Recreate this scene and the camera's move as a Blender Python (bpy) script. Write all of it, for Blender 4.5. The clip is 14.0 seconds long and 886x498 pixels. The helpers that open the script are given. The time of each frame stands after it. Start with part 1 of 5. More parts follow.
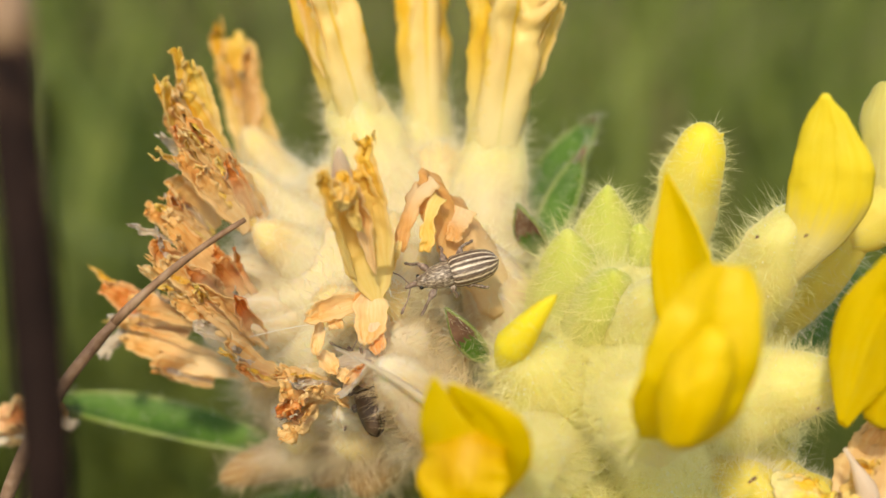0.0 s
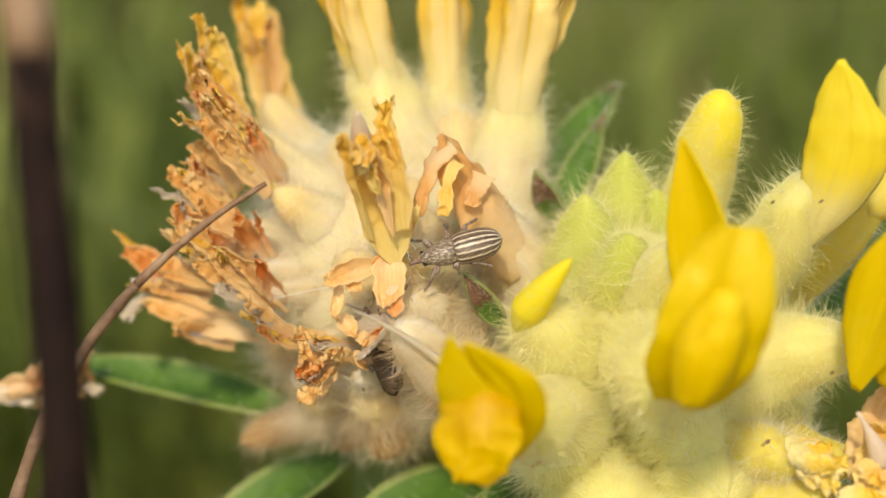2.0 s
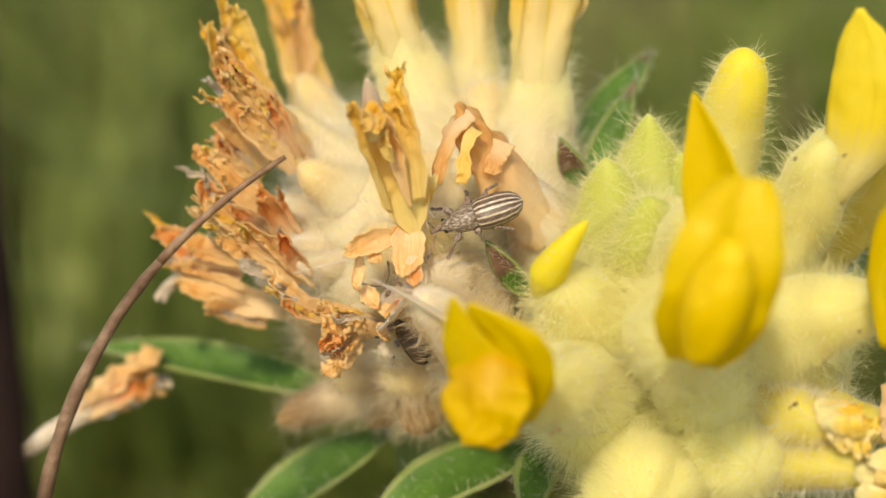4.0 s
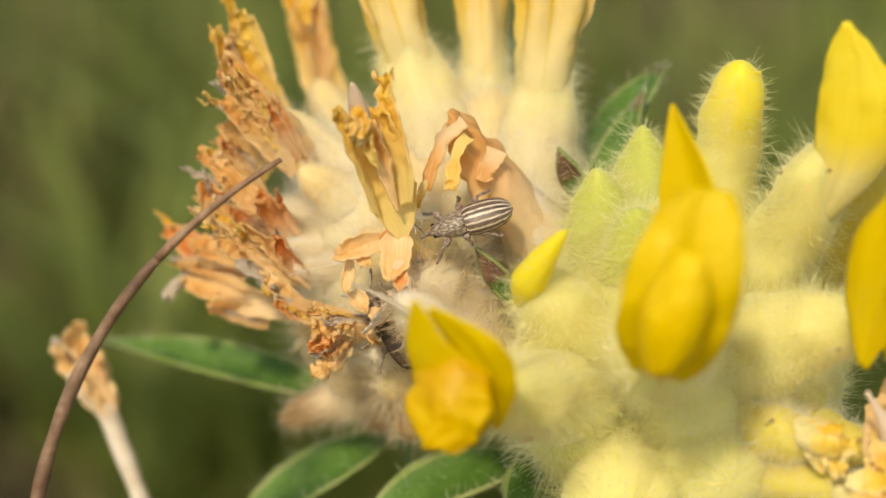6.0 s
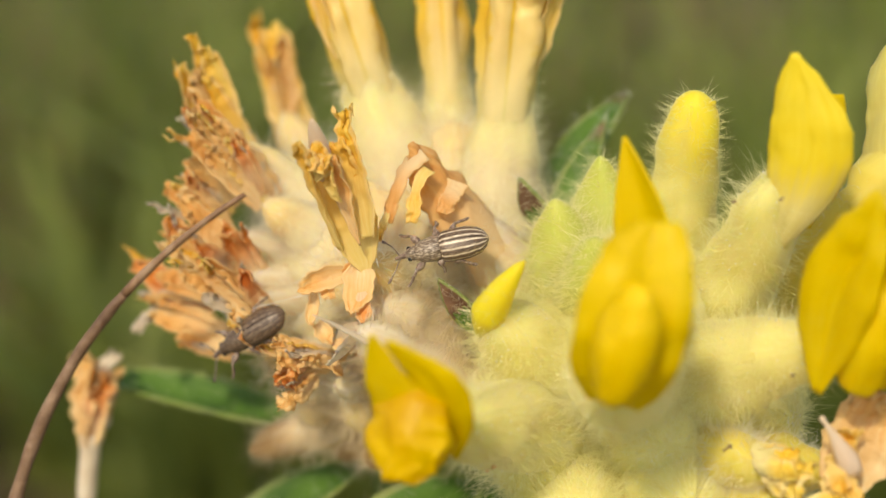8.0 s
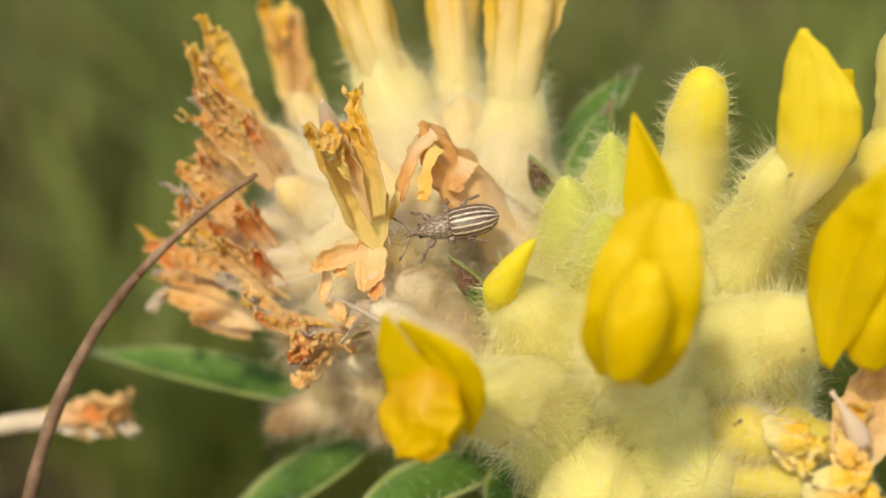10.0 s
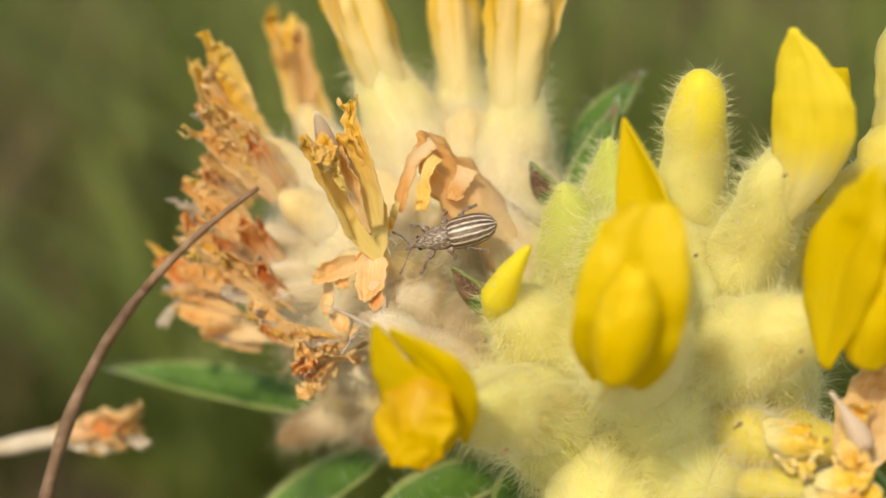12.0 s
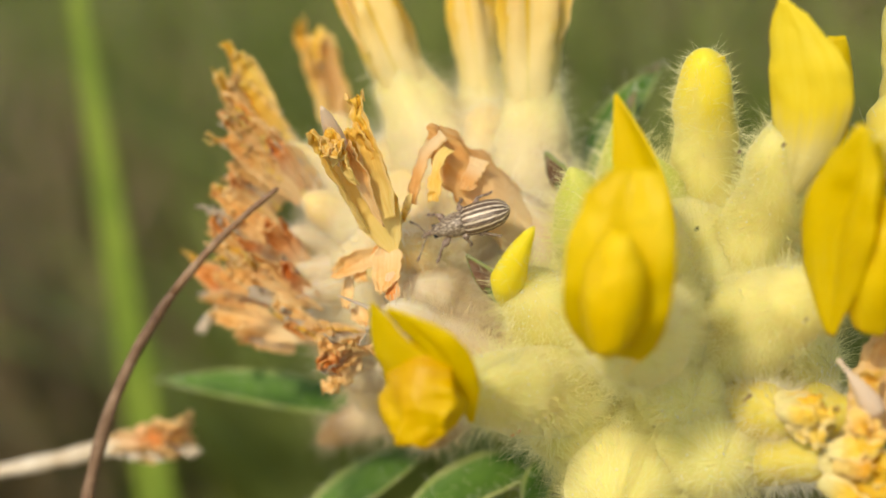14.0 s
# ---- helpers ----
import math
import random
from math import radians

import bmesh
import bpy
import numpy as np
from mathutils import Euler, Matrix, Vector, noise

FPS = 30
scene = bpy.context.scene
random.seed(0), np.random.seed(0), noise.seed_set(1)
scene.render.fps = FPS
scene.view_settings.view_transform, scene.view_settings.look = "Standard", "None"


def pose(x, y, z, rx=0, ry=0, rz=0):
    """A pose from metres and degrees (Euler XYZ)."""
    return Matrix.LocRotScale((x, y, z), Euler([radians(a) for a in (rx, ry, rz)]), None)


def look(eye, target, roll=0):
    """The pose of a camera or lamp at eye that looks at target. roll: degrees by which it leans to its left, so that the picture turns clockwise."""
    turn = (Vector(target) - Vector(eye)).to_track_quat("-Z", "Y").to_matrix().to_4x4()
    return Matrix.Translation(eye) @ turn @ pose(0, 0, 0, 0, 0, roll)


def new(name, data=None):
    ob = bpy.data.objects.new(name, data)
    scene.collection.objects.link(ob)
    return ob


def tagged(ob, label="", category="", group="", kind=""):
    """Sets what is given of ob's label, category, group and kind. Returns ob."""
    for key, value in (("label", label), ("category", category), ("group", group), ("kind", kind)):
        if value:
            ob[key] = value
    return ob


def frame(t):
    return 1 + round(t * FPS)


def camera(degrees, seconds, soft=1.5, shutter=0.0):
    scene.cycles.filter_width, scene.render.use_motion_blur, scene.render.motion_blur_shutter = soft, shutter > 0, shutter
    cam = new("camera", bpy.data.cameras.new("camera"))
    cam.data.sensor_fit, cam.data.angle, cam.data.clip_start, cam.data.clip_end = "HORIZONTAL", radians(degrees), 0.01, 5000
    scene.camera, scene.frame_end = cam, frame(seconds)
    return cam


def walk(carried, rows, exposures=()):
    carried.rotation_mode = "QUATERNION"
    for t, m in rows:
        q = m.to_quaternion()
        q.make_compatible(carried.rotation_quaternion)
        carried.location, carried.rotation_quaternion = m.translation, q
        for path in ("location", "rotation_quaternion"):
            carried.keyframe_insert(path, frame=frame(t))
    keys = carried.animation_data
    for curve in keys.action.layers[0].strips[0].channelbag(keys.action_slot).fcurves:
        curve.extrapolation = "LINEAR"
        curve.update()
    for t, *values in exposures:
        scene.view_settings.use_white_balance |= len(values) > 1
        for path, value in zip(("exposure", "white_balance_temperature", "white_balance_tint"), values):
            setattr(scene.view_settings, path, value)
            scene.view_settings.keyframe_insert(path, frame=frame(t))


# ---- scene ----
# Lens and path. Plant space: millimetres, x right, y away, z up, seen from the first eye.
cam = camera(33.0, 14.0)
EYE, TILT = 0.17, -20.0
PLANT = pose(0, 0, EYE, TILT, 0, 0)
PATH = [
    (0, -0.001, 0.003, 0.000, 0.00, 0.00, -0.00),
    (0.5, 0.129, 0.040, -0.947, 0.38, -0.42, -0.26),
    (1, -0.393, -0.260, -1.179, 1.24, -0.77, -0.11),
    (1.5, -0.054, -0.426, -0.905, 1.12, -0.84, 0.05),
    (2, 0.278, -0.560, -0.620, 0.99, -0.69, -0.31),
    (2.5, 1.474, -0.439, -0.950, 1.02, -0.78, -0.01),
    (3, 2.187, 0.060, -1.508, 2.73, -0.84, 0.23),
    (3.2, 2.121, 0.089, -1.765, 3.37, -0.76, 0.59),
    (5.3, 6.666, 0.119, -2.376, 8.63, 0.55, -0.20),
    (5.5, 6.735, 0.104, -2.222, 9.24, 0.47, -0.38),
    (6, 7.931, 0.423, -2.464, 9.70, 0.35, -0.52),
    (6.5, 7.990, 0.389, -2.472, 9.67, 0.50, -0.45),
    (7, 8.318, -0.187, -1.836, 9.47, 1.20, 0.62),
    (7.5, 9.277, -0.126, -1.574, 9.06, 1.21, 0.24),
    (8, 9.167, -0.060, -2.034, 9.48, 1.09, 0.33),
    (8.5, 9.084, 0.217, -2.274, 9.51, 0.25, 0.47),
    (9, 8.975, 0.494, -2.455, 9.46, -0.65, 0.56),
    (9.2, 8.872, -0.195, -2.096, 9.59, -0.10, 0.61),
    (11.3, 10.036, -0.445, -1.665, 10.97, -0.05, 1.47),
    (11.5, 9.975, -0.357, -1.887, 11.49, -0.19, 1.67),
    (12, 11.288, -0.105, -1.950, 12.15, 0.49, 2.11),
    (12.5, 13.220, -0.303, -2.055, 12.71, 2.71, 2.55),
    (13, 14.336, -0.186, -2.881, 15.13, 3.31, 3.94),
    (13.5, 14.419, 0.061, -3.668, 17.25, 1.98, 4.23),
    (14, 15.119, 0.193, -4.291, 16.90, 2.60, 4.25),
]


def plant_pose(x, y, z, rx=0, ry=0, rz=0):
    return PLANT @ pose(x * 0.001, y * 0.001, z * 0.001, rx, ry, rz)


walk(cam, [(t, plant_pose(x, y, z, 90 + pitch, roll, yaw)) for t, x, y, z, yaw, pitch, roll in PATH],
     [(0, 0.54, 7850, 12), (5, 0.48, 8000, 13), (11, 0.44, 8000, 13), (14, 0.45, 7850, 12)])
cam.data.dof.use_dof = True
cam.data.dof.focus_distance = 0.0525
cam.data.dof.aperture_fstop = 34.0

# ---- light ----
SUN_EL, SUN_AZ = 48.0, 190.0      # azimuth from +y, clockwise seen from above
world = bpy.data.worlds.new("sky")
world.use_nodes = True
scene.world = world
wn, wl = world.node_tree.nodes, world.node_tree.links
sky = wn.new("ShaderNodeTexSky")
sky.sky_type, sky.sun_disc = "NISHITA", False
sky.sun_elevation, sky.sun_rotation = radians(SUN_EL), radians(SUN_AZ)
wl.new(sky.outputs[0], wn["Background"].inputs[0])
wn["Background"].inputs[1].default_value = 0.15
sun_data = bpy.data.lights.new("sun", "SUN")
sun_data.energy, sun_data.angle, sun_data.color = 2.1, radians(5.0), (1.0, 0.93, 0.77)
sun = new("sun", sun_data)
sa, se = radians(SUN_AZ), radians(SUN_EL)
sun.matrix_world = look((math.sin(sa) * math.cos(se), math.cos(sa) * math.cos(se), math.sin(se)), (0, 0, 0))


# ---- materials ----
def ramp(nt, fac, stops):
    r = nt.nodes.new("ShaderNodeValToRGB")
    while len(r.color_ramp.elements) < len(stops):
        r.color_ramp.elements.new(0.5)
    for e, (p, c) in zip(r.color_ramp.elements, stops):
        e.position, e.color = p, (*c, 1)
    nt.links.new(fac, r.inputs[0])
    return r.outputs[0]


def noise_tex(nt, scale, detail=4.0, rough=0.55, stretch=(1, 1, 1)):
    co = nt.nodes.new("ShaderNodeTexCoord")
    mp = nt.nodes.new("ShaderNodeMapping")
    mp.inputs["Scale"].default_value = stretch
    nz = nt.nodes.new("ShaderNodeTexNoise")
    nz.inputs["Scale"].default_value, nz.inputs["Detail"].default_value, nz.inputs["Roughness"].default_value = scale, detail, rough
    nt.links.new(co.outputs["Object"], mp.inputs["Vector"])
    nt.links.new(mp.outputs[0], nz.inputs["Vector"])
    return nz.outputs["Fac"]


def uv_fibre(nt, across, along, detail=3.0):
    """Noise drawn out along a petal or calyx, in its own length and breadth."""
    uv = nt.nodes.new("ShaderNodeUVMap")
    mp = nt.nodes.new("ShaderNodeMapping")
    mp.inputs["Scale"].default_value = (across, along, 1)
    nz = nt.nodes.new("ShaderNodeTexNoise")
    nz.inputs["Scale"].default_value, nz.inputs["Detail"].default_value = 1.0, detail
    nt.links.new(uv.outputs[0], mp.inputs["Vector"])
    nt.links.new(mp.outputs[0], nz.inputs["Vector"])
    return nz.outputs["Fac"], uv.outputs[0]


def mix_rgb(nt, fac, a, b):
    mx = nt.nodes.new("ShaderNodeMix")
    mx.data_type = "RGBA"
    nt.links.new(fac, mx.inputs[0])
    nt.links.new(a, mx.inputs[6])
    nt.links.new(b, mx.inputs[7])
    return mx.outputs[2]


def leafy(name, stops, scale=600.0, through_light=0.35, rough=0.5, bump=0.15, fine=4000.0, spec=0.3, stretch=(1, 1, 1), deep=0.0, sheen=0.0, tip=None, grad=(0.3, 0.8), fibre=0.0, rim=None, vary=0.0):
    """Thin plant tissue: mottled colour, fibres along its length, fine relief and light passing through.
    tip: the stops of the colour that it takes on towards its far end."""
    mat = bpy.data.materials.new(name)
    mat.use_nodes = True
    nt = mat.node_tree
    p = nt.nodes["Principled BSDF"]
    spots = noise_tex(nt, scale, 5.0, 0.6, stretch)
    height = noise_tex(nt, fine, 4.0, 0.6, stretch)
    if fibre > 0 or tip:
        fib, uv = uv_fibre(nt, 14.0, 1.6)
        m1 = nt.nodes.new("ShaderNodeMix")
        m1.inputs[0].default_value = fibre
        nt.links.new(spots, m1.inputs[2])
        nt.links.new(fib, m1.inputs[3])
        spots = m1.outputs[0]
        m2 = nt.nodes.new("ShaderNodeMix")
        m2.inputs[0].default_value = 0.7 if fibre > 0 else 0.0
        nt.links.new(height, m2.inputs[2])
        nt.links.new(fib, m2.inputs[3])
        height = m2.outputs[0]
    if vary > 0:
        oi = nt.nodes.new("ShaderNodeObjectInfo")
        va = nt.nodes.new("ShaderNodeMath")
        va.operation = "MULTIPLY_ADD"
        va.inputs[1].default_value = vary
        nt.links.new(oi.outputs["Random"], va.inputs[0])
        sub = nt.nodes.new("ShaderNodeMath")
        sub.operation = "SUBTRACT"
        sub.inputs[1].default_value = vary * 0.5
        nt.links.new(spots, sub.inputs[0])
        nt.links.new(sub.outputs[0], va.inputs[2])
        spots = va.outputs[0]
    col = ramp(nt, spots, stops)
    if tip:
        sep = nt.nodes.new("ShaderNodeSeparateXYZ")
        nt.links.new(uv, sep.inputs[0])
        ad = nt.nodes.new("ShaderNodeMath")
        ad.operation = "MULTIPLY_ADD"
        ad.inputs[1].default_value = 0.7
        nt.links.new(spots, ad.inputs[0])
        nt.links.new(sep.outputs[1], ad.inputs[2])
        mr = nt.nodes.new("ShaderNodeMapRange")
        mr.interpolation_type = "SMOOTHSTEP"
        mr.inputs[1].default_value, mr.inputs[2].default_value = grad[0] + 0.35, grad[1] + 0.35
        nt.links.new(ad.outputs[0], mr.inputs[0])
        col = mix_rgb(nt, mr.outputs[0], col, ramp(nt, spots, tip))
    if rim:
        pp = nt.nodes.new("ShaderNodeMath")
        pp.operation = "PINGPONG"
        pp.inputs[1].default_value = 0.5
        nt.links.new(sep.outputs[0], pp.inputs[0])
        wv = nt.nodes.new("ShaderNodeMath")
        wv.operation = "MULTIPLY_ADD"
        wv.inputs[1].default_value = -0.22
        nt.links.new(noise_tex(nt, 1500, 3.0), wv.inputs[0])
        nt.links.new(pp.outputs[0], wv.inputs[2])
        edge = ramp(nt, wv.outputs[0], [(0.0, (0.5, 0.5, 0.5)), (0.04, (0, 0, 0))])
        white = nt.nodes.new("ShaderNodeRGB")
        white.outputs[0].default_value = (*rim, 1)
        col = mix_rgb(nt, edge, col, white.outputs[0])
    nt.links.new(col, p.inputs["Base Color"])
    p.inputs["Roughness"].default_value = rough
    p.inputs["Specular IOR Level"].default_value = spec
    p.inputs["Sheen Weight"].default_value, p.inputs["Sheen Roughness"].default_value = sheen, 0.4
    p.inputs["Sheen Tint"].default_value = (1.0, 0.95, 0.7, 1)
    if deep > 0:
        p.inputs["Subsurface Weight"].default_value = deep
        p.inputs["Subsurface Radius"].default_value = (1.0, 0.75, 0.3)
        p.inputs["Subsurface Scale"].default_value = 0.0022
    bp = nt.nodes.new("ShaderNodeBump")
    bp.inputs["Strength"].default_value, bp.inputs["Distance"].default_value = bump, 0.0002
    nt.links.new(height, bp.inputs["Height"])
    nt.links.new(bp.outputs[0], p.inputs["Normal"])
    if through_light > 0:
        tr = nt.nodes.new("ShaderNodeBsdfTranslucent")
        mx = nt.nodes.new("ShaderNodeMixShader")
        mx.inputs[0].default_value = through_light
        nt.links.new(col, tr.inputs["Color"])
        nt.links.new(p.outputs[0], mx.inputs[1])
        nt.links.new(tr.outputs[0], mx.inputs[2])
        nt.links.new(mx.outputs[0], nt.nodes["Material Output"].inputs["Surface"])
    return mat


CREAM_STOPS = [(0.3, (0.64, 0.54, 0.30)), (0.5, (0.73, 0.64, 0.40)), (0.75, (0.80, 0.73, 0.51))]
M_PETAL = leafy("petal_yellow", [(0.3, (0.83, 0.62, 0.008)), (0.55, (0.87, 0.69, 0.018)), (0.75, (0.90, 0.75, 0.05))], 350, 0.5, 0.42, 0.25, fibre=0.45)
M_KEEL = leafy("petal_bright_yellow", [(0.3, (0.88, 0.62, 0.006)), (0.6, (0.92, 0.72, 0.02))], 350, 0.4, 0.42, 0.22, fibre=0.35)
M_PETAL_PALE = leafy("petal_pale_yellow", [(0.3, (0.79, 0.62, 0.09)), (0.6, (0.85, 0.72, 0.17))], 350, 0.25, 0.5, 0.15, deep=0.5, fibre=0.5)
M_CALYX = leafy("calyx_yellow_green", [(0.3, (0.72, 0.65, 0.21)), (0.55, (0.80, 0.74, 0.30)), (0.75, (0.86, 0.81, 0.42))], 420, 0.15, 0.55, 0.9, 8000, 0.4, deep=0.7, sheen=0.5, tip=[(0.3, (0.78, 0.69, 0.17)), (0.7, (0.86, 0.79, 0.32))], grad=(0.6, 1.15), fibre=0.3)
M_CALYX_GREEN = leafy("calyx_fresh_green", [(0.3, (0.66, 0.68, 0.22)), (0.6, (0.78, 0.76, 0.34))], 420, 0.25, 0.6, 0.4, 5200, 0.3, deep=0.6, sheen=0.5, tip=[(0.3, (0.50, 0.57, 0.09)), (0.7, (0.66, 0.68, 0.20))], grad=(0.45, 0.95), fibre=0.4)
M_CAP = leafy("bud_cap_yellow", [(0.3, (0.76, 0.67, 0.20)), (0.6, (0.84, 0.76, 0.30))], 420, 0.2, 0.5, 0.3, 4000, 0.3, deep=0.5, sheen=0.3, tip=[(0.3, (0.84, 0.66, 0.03)), (0.7, (0.89, 0.75, 0.08))], grad=(0.66, 0.95), fibre=0.35)
M_SIDE = leafy("bud_side_yellow", [(0.3, (0.80, 0.68, 0.10)), (0.6, (0.86, 0.75, 0.18))], 420, 0.2, 0.5, 0.3, 4000, 0.3, deep=0.4, tip=[(0.3, (0.86, 0.66, 0.02)), (0.7, (0.90, 0.74, 0.05))], grad=(0.0, 0.4), fibre=0.35)
M_ORANGE_KEEL = leafy("petal_orange_yellow", [(0.35, (0.66, 0.38, 0.003)), (0.5, (0.77, 0.51, 0.006)), (0.68, (0.85, 0.63, 0.015))], 420, 0.3, 0.45, 0.25, fibre=0.15)
M_FADE = leafy("petal_fading_yellow", [(0.3, (0.74, 0.65, 0.22)), (0.6, (0.83, 0.75, 0.32))], 420, 0.25, 0.5, 0.3, 4000, 0.3, tip=[(0.3, (0.84, 0.64, 0.02)), (0.55, (0.88, 0.71, 0.045)), (0.75, (0.91, 0.77, 0.09))], grad=(0.15, 0.5), fibre=0.4)
M_CREAM = leafy("calyx_cream", CREAM_STOPS, 380, 0.15, 0.6, 0.6, 4600, 0.3, deep=0.6, sheen=0.4, tip=[(0.3, (0.76, 0.50, 0.18)), (0.6, (0.86, 0.66, 0.32))], grad=(0.45, 0.95), fibre=0.4)
M_TALL = leafy("calyx_cream_yellow", CREAM_STOPS, 260, 0.15, 0.6, 0.4, 4600, 0.3, deep=0.6, sheen=0.3, tip=[(0.3, (0.76, 0.65, 0.23)), (0.6, (0.82, 0.74, 0.35))], grad=(0.3, 0.75), fibre=0.4)
M_HUSK = leafy("husk_beige", [(0.3, (0.74, 0.56, 0.32)), (0.5, (0.85, 0.72, 0.48)), (0.72, (0.91, 0.83, 0.64))], 520, 0.3, 0.5, 0.6, 3600, 0.4, deep=0.4, fibre=0.6)
M_BUD = leafy("husk_brown", [(0.3, (0.74, 0.55, 0.30)), (0.6, (0.86, 0.72, 0.48))], 520, 0.2, 0.6, 0.4, 3600, 0.35, deep=0.3, tip=[(0.3, (0.26, 0.13, 0.04)), (0.6, (0.50, 0.31, 0.13))], grad=(0.4, 0.85), fibre=0.6)
M_DRY = leafy("withered_orange", [(0.3, (0.83, 0.54, 0.21)), (0.5, (0.89, 0.68, 0.35)), (0.7, (0.93, 0.80, 0.52))], 520, 0.45, 0.45, 0.2, 3200, 0.4, tip=[(0.28, (0.78, 0.31, 0.05)), (0.42, (0.87, 0.47, 0.12)), (0.56, (0.91, 0.61, 0.23)), (0.74, (0.94, 0.78, 0.45))], grad=(0.25, 0.85), fibre=0.6, rim=(0.93, 0.74, 0.40), vary=0.16)
M_DRY_YELLOW = leafy("withered_yellow", [(0.3, (0.85, 0.63, 0.16)), (0.55, (0.91, 0.76, 0.30)), (0.75, (0.93, 0.84, 0.46))], 420, 0.45, 0.45, 0.2, 3200, 0.4, tip=[(0.28, (0.84, 0.40, 0.02)), (0.43, (0.90, 0.54, 0.05)), (0.57, (0.93, 0.67, 0.13)), (0.75, (0.95, 0.82, 0.38))], grad=(0.15, 0.8), fibre=0.6, rim=(0.93, 0.74, 0.40), vary=0.16)
M_DRY_RED = leafy("withered_red_brown", [(0.3, (0.78, 0.48, 0.22)), (0.6, (0.90, 0.73, 0.46))], 520, 0.45, 0.45, 0.2, 3200, 0.4, tip=[(0.3, (0.56, 0.12, 0.02)), (0.46, (0.80, 0.28, 0.05)), (0.62, (0.88, 0.48, 0.15)), (0.78, (0.92, 0.68, 0.36))], grad=(0.25, 0.8), fibre=0.6, rim=(0.93, 0.74, 0.40), vary=0.16)
M_PETAL_DRY = leafy("withered_pale_yellow", [(0.3, (0.79, 0.69, 0.24)), (0.6, (0.85, 0.78, 0.38))], 420, 0.35, 0.45, 0.2, 3200, 0.4, tip=[(0.32, (0.84, 0.46, 0.02)), (0.5, (0.92, 0.64, 0.06)), (0.7, (0.94, 0.80, 0.26))], grad=(0.12, 0.55), fibre=0.5, rim=(0.93, 0.80, 0.45))
M_PEACH = leafy("husk_peach", [(0.3, (0.84, 0.64, 0.34)), (0.6, (0.90, 0.76, 0.48))], 520, 0.5, 0.5, 0.25, 3600, 0.4, tip=[(0.3, (0.66, 0.30, 0.07)), (0.5, (0.84, 0.50, 0.16)), (0.7, (0.90, 0.66, 0.34))], grad=(0.2, 0.8), fibre=0.4, rim=(0.90, 0.66, 0.32))
M_GOLD = leafy("withered_gold", [(0.3, (0.86, 0.66, 0.16)), (0.6, (0.91, 0.77, 0.34))], 420, 0.4, 0.45, 0.2, 3200, 0.4, tip=[(0.3, (0.84, 0.44, 0.04)), (0.5, (0.90, 0.58, 0.10)), (0.7, (0.94, 0.75, 0.28))], grad=(0.2, 0.8), fibre=0.4, rim=(0.92, 0.72, 0.30))
M_BEAK = leafy("beak_pale", [(0.3, (0.84, 0.66, 0.48)), (0.6, (0.91, 0.79, 0.62))], 420, 0.5, 0.45, 0.2, 3200, 0.4, fibre=0.4)
# near-white and glossy, for beads that stand in for sun glints
M_GLINT = leafy("clear_glint_bead", [(0.4, (0.93, 0.91, 0.72)), (0.6, (0.96, 0.95, 0.85))], 300, 0.3, 0.16, 0.0, 900, 1.0)
M_HAIR = leafy("white_hair", [(0.4, (0.92, 0.88, 0.68)), (0.6, (0.95, 0.92, 0.78))], 300, 0.5, 0.25, 0.0, 900, 0.6)
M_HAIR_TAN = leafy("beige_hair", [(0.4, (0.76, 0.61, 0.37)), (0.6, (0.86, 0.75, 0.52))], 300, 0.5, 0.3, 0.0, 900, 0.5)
M_HAIR_YELLOW = leafy("pale_yellow_hair", [(0.4, (0.90, 0.85, 0.55)), (0.6, (0.94, 0.90, 0.66))], 300, 0.5, 0.25, 0.0, 900, 0.6)
M_HAIR_GREEN = leafy("pale_green_hair", [(0.4, (0.88, 0.85, 0.40)), (0.6, (0.93, 0.91, 0.55))], 300, 0.5, 0.25, 0.0, 900, 0.6)
M_LEAF = leafy("leaf_green", [(0.3, (0.055, 0.14, 0.022)), (0.6, (0.12, 0.25, 0.04))], 500, 0.3, 0.5, 0.3, 3000, 0.25)
M_LEAF_EDGE = leafy("leaf_pale_edge", [(0.3, (0.22, 0.34, 0.05)), (0.6, (0.38, 0.44, 0.17))], 500, 0.4, 0.5, 0.2, 3000)
M_TIP = leafy("bract_purple_tip", [(0.3, (0.11, 0.05, 0.035)), (0.6, (0.26, 0.15, 0.09))], 900, 0.2, 0.6, 0.3)
M_STEM_DRY = leafy("dry_brown_stem", [(0.3, (0.13, 0.065, 0.03)), (0.5, (0.26, 0.15, 0.08)), (0.75, (0.42, 0.30, 0.19))], 900, 0.0, 0.55, 0.5, 5000, 0.4, (1, 1, 0.25))
M_STEM_RED = leafy("red_brown_stem", [(0.3, (0.11, 0.055, 0.028)), (0.5, (0.19, 0.11, 0.06)), (0.75, (0.33, 0.215, 0.135))], 900, 0.0, 0.5, 0.5, 5000, 0.4)
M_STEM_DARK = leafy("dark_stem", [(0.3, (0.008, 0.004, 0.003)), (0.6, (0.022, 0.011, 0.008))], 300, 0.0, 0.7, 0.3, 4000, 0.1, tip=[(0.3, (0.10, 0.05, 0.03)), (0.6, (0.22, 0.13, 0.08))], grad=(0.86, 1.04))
M_STEM_GREEN = leafy("green_stem", [(0.3, (0.12, 0.20, 0.05)), (0.6, (0.20, 0.28, 0.09))], 300, 0.1, 0.5, 0.3)
M_STALK = leafy("withered_stalk_cream", [(0.3, (0.55, 0.42, 0.26)), (0.6, (0.80, 0.72, 0.56))], 500, 0.2, 0.6, 0.3)
